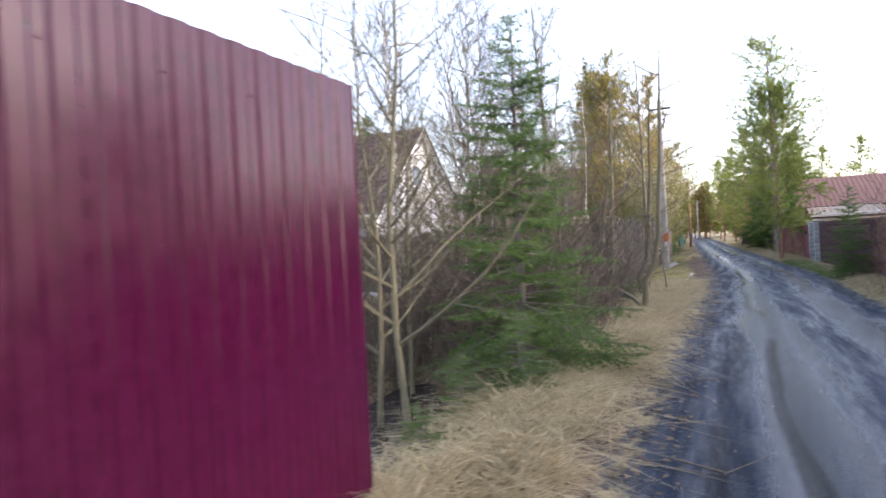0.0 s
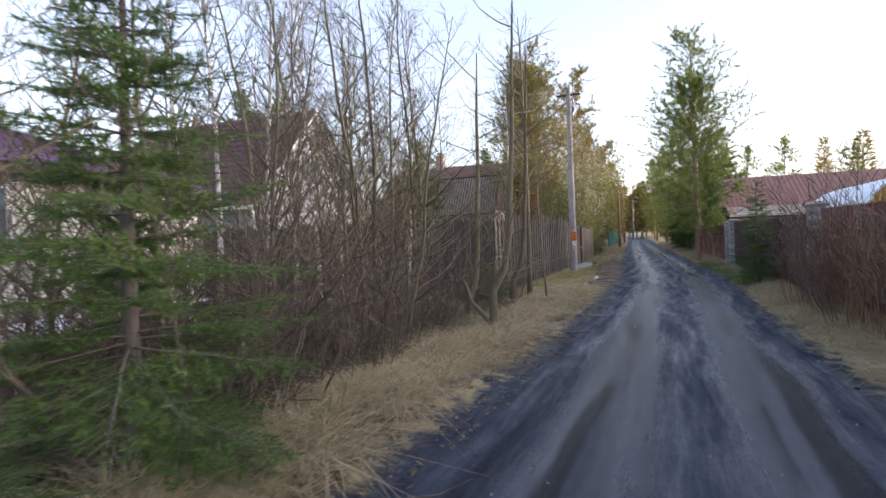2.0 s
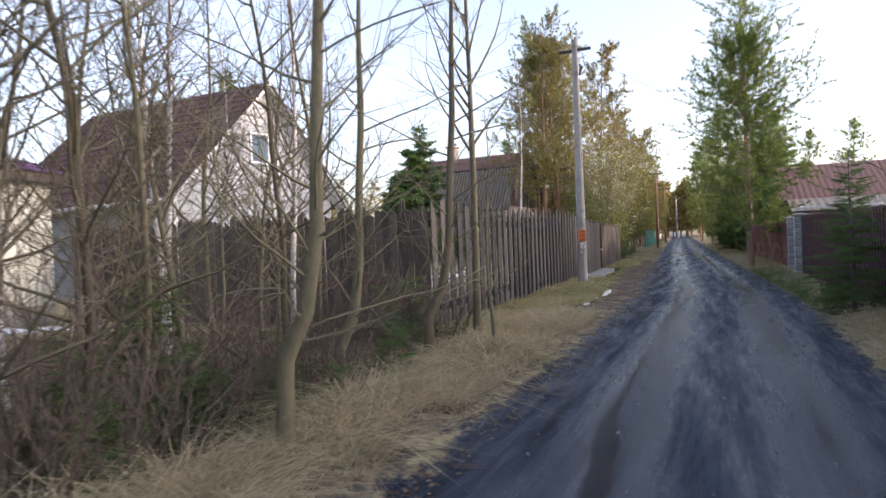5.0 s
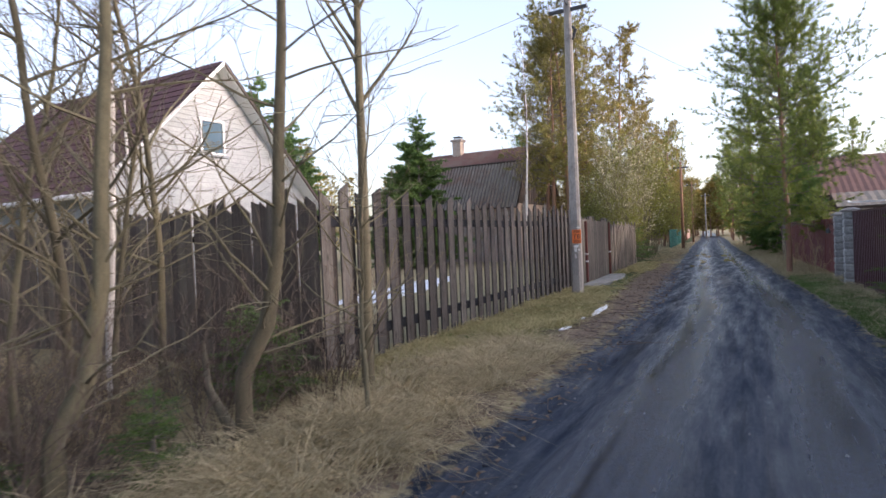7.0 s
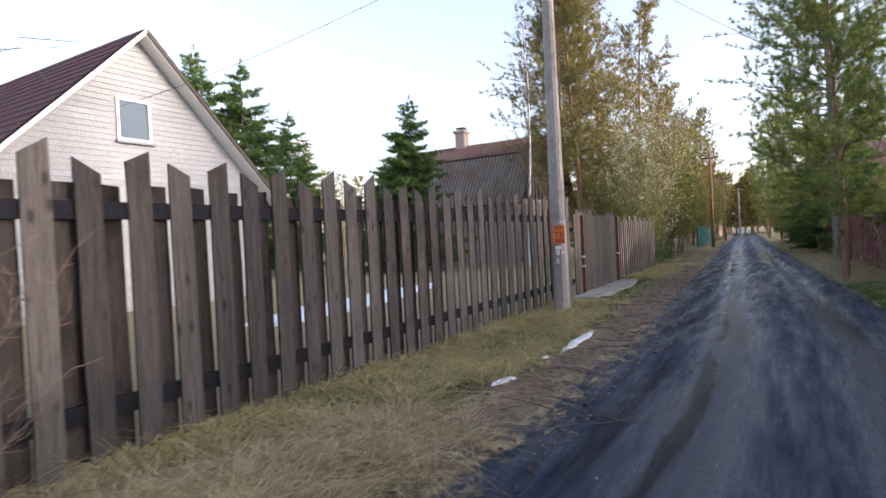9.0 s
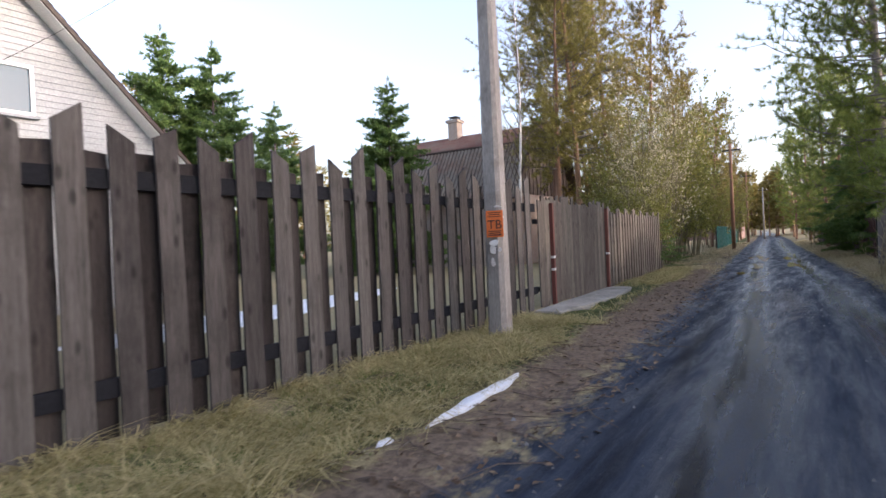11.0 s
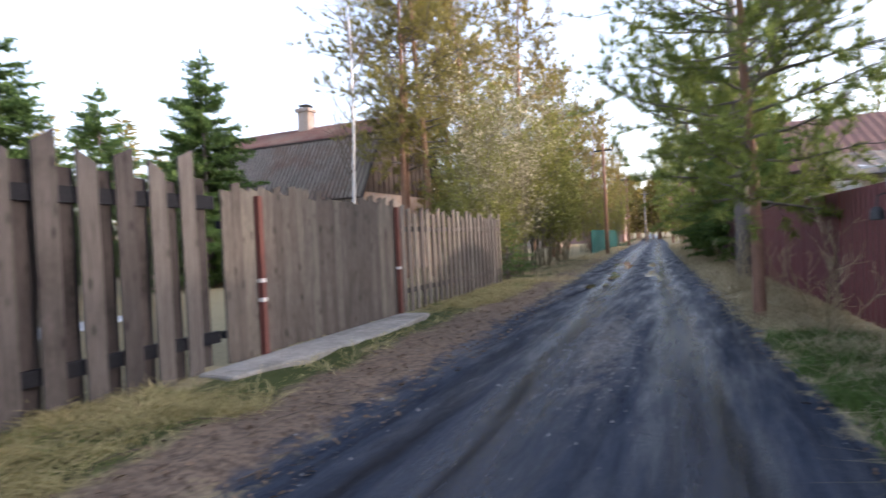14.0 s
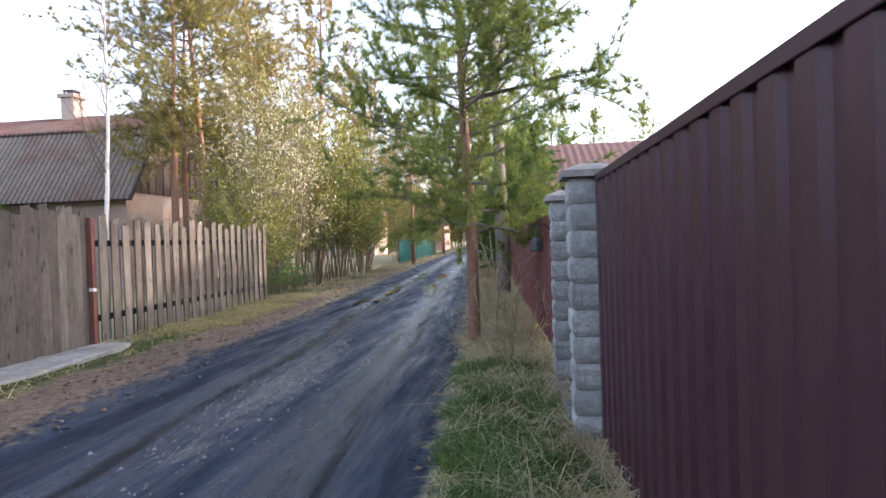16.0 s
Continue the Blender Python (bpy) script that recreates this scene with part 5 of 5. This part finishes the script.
spots[1] += [(5.0, 14.6, 0.95, 0), (5.2, 15.8, 0.9, 70), (4.9, 13.4, 0.9, 140), (5.5, 12.0, 1.0, 30), (5.6, 10.5, 1.0, 230), (5.3, 16.9, 0.8, 200)]
spots[2] += [(-3.9, 4.8, 1.0, 10), (-3.2, 6.6, 1.0, 60), (-3.0, 17.6, 0.9, 40), (-2.0, 17.7, 0.75, 140)]
for t, s in zip(brush, spots):
    put(t, s)
ws = plant("willow_shrub", "upright reddish-brown willow shoots before the maroon fence", "shrub", "roadside willow shoots", [(a, b, m, s) for (a, m, s), b in zip((("stem_clump", M_SHOOT, True), ("twig_mass", M_SHOOT, False)), shrub(97, 1.7, 60, 0.6, 0.007, 0.14, 5, None, 0.05))])
put(ws, [(5.05, 16.9, 1.0, 0), (5.1, 15.7, 1.08, 70), (5.15, 14.5, 0.95, 150), (5.2, 13.2, 1.05, 220), (5.25, 11.9, 1.0, 300), (5.3, 10.6, 1.0, 30), (5.35, 9.2, 0.95, 110)])
rs = plant("bare_shrub", "small leafless tan shrub before the faded fence", "shrub", "verge shrubs", [(a, b, m, s) for (a, m, s), b in zip((("stem_clump", M_DRYGRASS, True), ("twig_mass", M_DRYGRASS, False)), shrub(95, 1.5, 7, 0.1, 0.012, 0.75, 7, None, 0.16))])
put(rs, [(4.1, 33.9, 1.0, 0), (4.25, 35.6, 0.9, 100), (3.75, 37.6, 0.8, 220), (3.3, 36.3, 0.7, 40), (3.5, 40.0, 1.0, 10)])

# flowering willow and leafing bushes past the fence
for seed, h, mat, label, sp_ in ((101, 5.6, M_CATKIN, "tall willow bush covered with pale catkins", [(-3.3, 44.4, 1.2, 0), (-3.7, 45.9, 1.1, 140)]),
                                 (105, 5.0, M_BUSH, "yellow-green bush coming into leaf", [(-3.3, 43.3, 0.75, 200), (-3.7, 47.4, 1.25, 0), (-4.1, 49.6, 1.35, 80), (-3.9, 51.8, 1.15, 160), (-4.2, 53.8, 1.15, 250), (-4.0, 56.3, 1.0, 30), (-4.6, 58.8, 1.0, 300), (-5.6, 46.2, 0.9, 20), (-6.0, 50, 1.1, 20), (-5.4, 73, 1.1, 0), (-5.2, 88, 1.1, 40), (2.0, 66, 0.6, 10)])):
    buds = []
    s1, s2 = shrub(seed, h, 22, 0.55, 0.02, 0.22, 12, buds, 0.05)
    t = plant("leafing_bush", label, "shrub", "bushes by the track", [("stem_clump", s1, M_BARK, True), ("twig_mass", s2, M_BARK, False), ("foliage" if mat is M_BUSH else "bloom", leaves(buds, random.Random(seed), 0.11 if mat is M_BUSH else 0.085, 5 if mat is M_BUSH else 2, 0.18), mat, False)])
    put(t, sp_)


# woods in the distance, joined
def far_woods():
    r = random.Random(60)
    bm, tr = Build(), Build()

    def stand(n, x0, x1, y0, y1, h0=8, h1=14, count=330, size=0.22):
        for i in range(n):
            x, y, h = r.uniform(x0, x1), r.uniform(y0, y1), r.uniform(h0, h1)
            tr.tube([Vector((x, y, -0.5)), Vector((x, y, h * 0.9))], [0.16, 0.04], 5, False)
            rad = r.uniform(1.6, 2.6)
            for k in range(count):
                t = r.random() ** 0.8
                a, q = r.uniform(0, 6.283), rad * (1.06 - t) ** 0.7 * math.sqrt(r.random())
                p = Vector((x + q * math.cos(a), y + q * math.sin(a), h * (0.12 + 0.88 * t)))
                d = (Vector((math.cos(a), math.sin(a), 0.3)) + rnd_dir(r) * 0.6).normalized()
                bm.blade(p, d, r.uniform(0.5, 1.0), size, d.cross(rnd_dir(r)).normalized())
    stand(70, -75, -32, -20, 150)
    # unseen tall dense belt, added to keep the low sun off track and gable
    stand(80, 42, 62, -30, 48, 17, 21, 420, 0.7)
    stand(60, 42, 62, 52, 115, 9, 12, 330, 0.6)
    stand(80, -60, 50, 150, 210)
    stand(46, -24, 16, 140, 165, 9, 14, 330, 0.6)
    stand(16, 3, 10, 84, 150)
    stand(18, -22, -10, 84, 150)
    stand(26, -40, 40, -60, -35)
    stand(20, 20, 44, 70, 110)
    w = thing("distant_woods", "mixed woods along the horizon, painted sunlit gold, with an unseen shading belt", "woods", kind="stuff")
    tagged(part("trunks", tr, M_PINEBARK, w), kind="stuff")
    # foliage colour carries the evening sun's gold
    tagged(part("foliage", bm, M_PINE_SUNLIT, w), kind="stuff")


far_woods()


# ---- grass, leaves, stones ----
def grass(name, label, n, seed, place, h0, h1, lean, width, mat):
    """A field of bent blades; place(rng, n) gives x, y and a height factor."""
    g = np.random.RandomState(seed)
    x, y, f = place(g, n)
    n = len(x)
    z = height(x, y) - 0.01
    fall = vnoise(x, y, 0.35, 77) * 9 + 1.2
    a = fall + g.randn(n) * 1.3
    hh = (h0 + (h1 - h0) * g.rand(n)) * f
    ln = lean * (0.3 + g.rand(n)) * hh
    dx, dy = np.cos(a), np.sin(a)
    b = g.rand(n) * 6.283
    wx, wy = np.cos(b) * width / 2, np.sin(b) * width / 2
    mid, tip = hh * np.clip(0.62 - 0.12 * lean, 0.25, 1), hh * np.clip(1 - 0.55 * lean * (0.25 + g.rand(n)), 0.04, 1)
    v = np.empty((n, 5, 3))
    v[:, 0] = np.stack([x - wx, y - wy, z], 1)
    v[:, 1] = np.stack([x + wx, y + wy, z], 1)
    v[:, 2] = np.stack([x + wx * 0.8 + dx * ln * 0.4, y + wy * 0.8 + dy * ln * 0.4, z + mid], 1)
    v[:, 3] = np.stack([x - wx * 0.8 + dx * ln * 0.4, y - wy * 0.8 + dy * ln * 0.4, z + mid], 1)
    v[:, 4] = np.stack([x + dx * ln * 1.2, y + dy * ln * 1.2, z + tip], 1)
    k = np.arange(n) * 5
    faces = np.stack([k, k + 1, k + 2, k + 3], 1).tolist() + np.stack([k + 3, k + 2, k + 4], 1).tolist()
    me = bpy.data.meshes.new(name)
    me.from_pydata(v.reshape(-1, 3).tolist(), [], faces)
    me.materials.append(mat)
    return tagged(new(name, me), label, "grass", kind="stuff")


def clumped(g, n, d_lo, d_hi, y_lo, y_hi, clumps, spread_m, bias=1.0, side=-1):
    """Tufts at a distance band from the track's middle line."""
    cy = y_lo + (y_hi - y_lo) * g.rand(clumps) ** bias
    cd = d_lo + (d_hi - d_lo) * g.rand(clumps)
    cf = 0.55 + 0.8 * g.rand(clumps)
    i = g.randint(0, clumps, n)
    x = centre(cy[i]) + side * cd[i] + g.randn(n) * spread_m
    y = cy[i] + g.randn(n) * spread_m
    keep = (np.abs(x - centre(y)) > 1.75) & ~((y > 29.8) & (y < 36.5) & (x < 0.5) & (g.rand(n) < 0.93)) & ~((x < -1.5) & (y > 30.2) & (y < 35.5) & (x > -3))
    return x[keep], y[keep], cf[i][keep]


grass("dry_grass", "matted straw-coloured dead grass on the verge", 60000, 1, lambda g, n: clumped(g, n, 2.25, 3.3, -1.5, 21, 520, 0.10), 0.12, 0.46, 1.9, 0.010, M_DRYGRASS)
grass("dry_grass", "matted straw-coloured dead grass on the verge", 60000, 2, lambda g, n: clumped(g, n, 2.8, 4.5, 18, 44, 640, 0.10), 0.08, 0.28, 1.9, 0.011, M_STRAWGREEN)
grass("dry_grass", "straw-coloured dead grass beside the fences", 50000, 3, lambda g, n: clumped(g, n, 2.0, 3.1, 4, 46, 700, 0.12, 1.6, 1), 0.08, 0.34, 1.9, 0.009, M_DRYGRASS)
grass("dry_grass", "flattened brown dead grass in the ditch and yard", 26000, 4, lambda g, n: clumped(g, n, 3.2, 9.0, -1, 19, 900, 0.2), 0.1, 0.4, 1.5, 0.009, M_LEAF)
grass("dry_grass", "pale matted dead grass across the yard slope", 26000, 9, lambda g, n: clumped(g, n, 5.3, 10.6, 1, 18, 800, 0.22), 0.08, 0.3, 1.9, 0.012, M_DRYGRASS)
grass("green_grass", "fresh green grass at the foot of the fence", 13000, 5, lambda g, n: clumped(g, n, 3.0, 4.3, 18, 42, 380, 0.13), 0.04, 0.16, 1.0, 0.006, M_GREENGRASS)
grass("green_grass", "fresh green grass before the brown gate", 34000, 6, lambda g, n: clumped(g, n, 1.9, 2.6, 23, 34, 300, 0.12, 1.0, 1), 0.05, 0.2, 1.0, 0.008, M_GREENGRASS)
grass("dry_grass", "pale dead grass along the far verges", 16000, 7, lambda g, n: tuple(np.concatenate(q) for q in zip(clumped(g, n // 2, 2.0, 3.6, 42, 85, 300, 0.25), clumped(g, n // 2, 2.0, 3.2, 46, 85, 300, 0.25, 1.0, 1))), 0.08, 0.3, 1.2, 0.014, M_DRYGRASS)


def litter():
    r = random.Random(15)
    bm = Build()
    for i in range(9000):
        y = r.uniform(-1, 43)
        d = -r.uniform(1.5, 2.9) if r.random() < 0.75 else r.uniform(1.6, 2.8)
        x = float(centre(y)) + d
        s, a = r.uniform(0.012, 0.04), r.uniform(0, 6.28)
        p = Vector((x, y, gz(x, y) + r.uniform(0.004, 0.03)))
        e = Vector((math.cos(a), math.sin(a), r.uniform(-0.3, 0.3))).normalized()
        q = e.cross(Vector((r.uniform(-0.4, 0.4), r.uniform(-0.4, 0.4), 1))).normalized()
        b = len(bm.v)
        bm.v += [tuple(p - e * s), tuple(p + q * s * 0.5), tuple(p + e * s), tuple(p - q * s * 0.5 + Vector((0, 0, s * 0.3)))]
        bm.f.append((b, b + 1, b + 2, b + 3))
    single("leaf_litter", bm, M_LEAF, "scattered brown dead leaves on the verges", "leaves", kind="stuff")
    st = Build()
    for i in range(1900):
        y = r.uniform(-0.5, 44)
        if r.random() < 0.5:
            y, d = r.gauss(33.5, 1.8), r.gauss(-0.15, 0.3)
        else:
            d = r.choice((-1, 1)) * r.gauss(1.75, 0.3) if r.random() < 0.7 else r.uniform(-1.6, 1.6)
        x = float(centre(y)) + d
        s = r.choice((0.006, 0.009, 0.013, 0.02)) * r.uniform(0.7, 1.3)
        c = Vector((x, y, gz(x, y) + s * 0.2))
        b = len(st.v)
        for k in range(5):
            a = k * 1.2566 + r.uniform(-0.3, 0.3)
            st.v.append((c.x + s * math.cos(a) * r.uniform(0.8, 1.3), c.y + s * math.sin(a) * r.uniform(0.8, 1.3), c.z - s * 0.4))
        st.v.append((c.x + r.uniform(-0.3, 0.3) * s, c.y + r.uniform(-0.3, 0.3) * s, c.z + s * 0.7))
        st.f += [(b + k, b + (k + 1) % 5, b + 5) for k in range(5)]
    single("track_stones", st, M_STONE, "small pale stones pressed into the mud track", "stones", kind="stuff")
    tg = Build()
    for i in range(420):
        y = r.uniform(0, 30)
        x = float(centre(y)) - r.uniform(1.5, 4.5)
        a = r.uniform(0, 6.28)
        n = r.uniform(0.15, 0.7)
        p = [Vector((x + n * t * math.cos(a + t * 0.5), y + n * t * math.sin(a + t * 0.5), 0)) for t in (0, 0.5, 1)]
        for q in p:
            q.z = gz(q.x, q.y) + 0.02
        tg.tube(p, [0.006, 0.005, 0.003], 4, False)
    single("fallen_twigs", tg, M_BARKBROWN, "fallen brown twigs lying on the verge", "twigs", kind="stuff")


litter()


# ---- snow and water ----
def blob(cx, cy, lx, ly, rz, seed, n=44, rough=0.25):
    r = random.Random(seed)
    ph = [r.uniform(0, 6.28) for i in range(4)]
    out = []
    for i in range(n):
        a = 6.2832 * i / n
        k = 1 + rough * (0.5 * math.sin(2 * a + ph[0]) + 0.4 * math.sin(3 * a + ph[1]) + 0.3 * math.sin(7 * a + ph[2]) + 0.2 * math.sin(13 * a + ph[3]))
        x, y = lx * k * math.cos(a), ly * k * math.sin(a)
        c, s = math.cos(radians(rz)), math.sin(radians(rz))
        out.append((cx + x * c - y * s, cy + x * s + y * c))
    return out


def snow(cx, cy, lx, ly, rz, seed, thick, label):
    ring = blob(cx, cy, lx, ly, rz, seed)
    bm = Build()
    r = random.Random(seed)
    for t, h in ((1.0, -0.02), (0.97, 0.5), (0.85, 0.8), (0.55, 1.0), (0.25, 1.05)):
        for x, y in ring:
            px, py = cx + (x - cx) * t, cy + (y - cy) * t
            bm.v.append((px, py, gz(px, py) + thick * h * (1 + r.uniform(-0.2, 0.2)) if h > 0 else gz(px, py) - 0.02))
    n = len(ring)
    for j in range(4):
        bm.f += [(j * n + i, j * n + (i + 1) % n, j * n + n + (i + 1) % n, j * n + n + i) for i in range(n)]
    bm.f.append(tuple(range(4 * n, 5 * n)))
    single("snow_patch", bm, M_SNOW, label, "snow", "snow remains", smooth=True)


snow(-0.45, 25.1, 0.06, 0.85, 2, 1, 0.04, "thin strip of old white snow on the verge")
snow(-0.44, 22.5, 0.045, 0.2, -8, 2, 0.03, "small remnant of old snow on the verge")
snow(-0.46, 23.8, 0.035, 0.1, 10, 4, 0.025, "small remnant of old snow on the verge")
snow(-8.75, 11.3, 0.9, 5.6, 14, 5, 0.12, "bank of old snow along the cottage wall")
snow(-1.15, 27.6, 0.06, 0.1, 10, 7, 0.03, "small remnant of old snow beside the pole")
snow(-8.0, 29.5, 0.7, 5.0, 8, 9, 0.10, "bank of old snow in the yard behind the fence")


def puddle(cx, cy, lx, ly, rz, seed, lift, label):
    ring = blob(cx, cy, lx, ly, rz, seed, 40, 0.35)
    z = float(np.percentile(height(np.array([p[0] for p in ring] + [cx]), np.array([p[1] for p in ring] + [cy])), 40)) + lift
    bm = Build()
    bm.v = [(x, y, z) for x, y in ring]
    bm.f = [tuple(range(len(ring)))]
    single("puddle", bm, M_WATER, label, "puddle", "puddles")


for k, (px, py, a, b) in enumerate(((-0.05, 46.2, 0.28, 1.6), (1.35, 45.4, 0.2, 2.6), (0.2, 50.5, 0.2, 1.8), (-0.5, 54, 0.3, 2.0), (0.9, 52.0, 0.16, 2.0), (0.0, 42.6, 0.3, 0.7))):
    puddle(px, py, a, b, 4, 10 + k, 0.012, "bright meltwater puddle in the wheel rut")
puddle(-2.2, 3.9, 0.8, 1.8, 5, 30, 0.15, "blue-lit meltwater standing in the ditch")
puddle(-2.3, 11.3, 0.5, 0.9, 5, 31, 0.03, "meltwater standing in the ditch")


# ---- fence boards ----
board_fence()
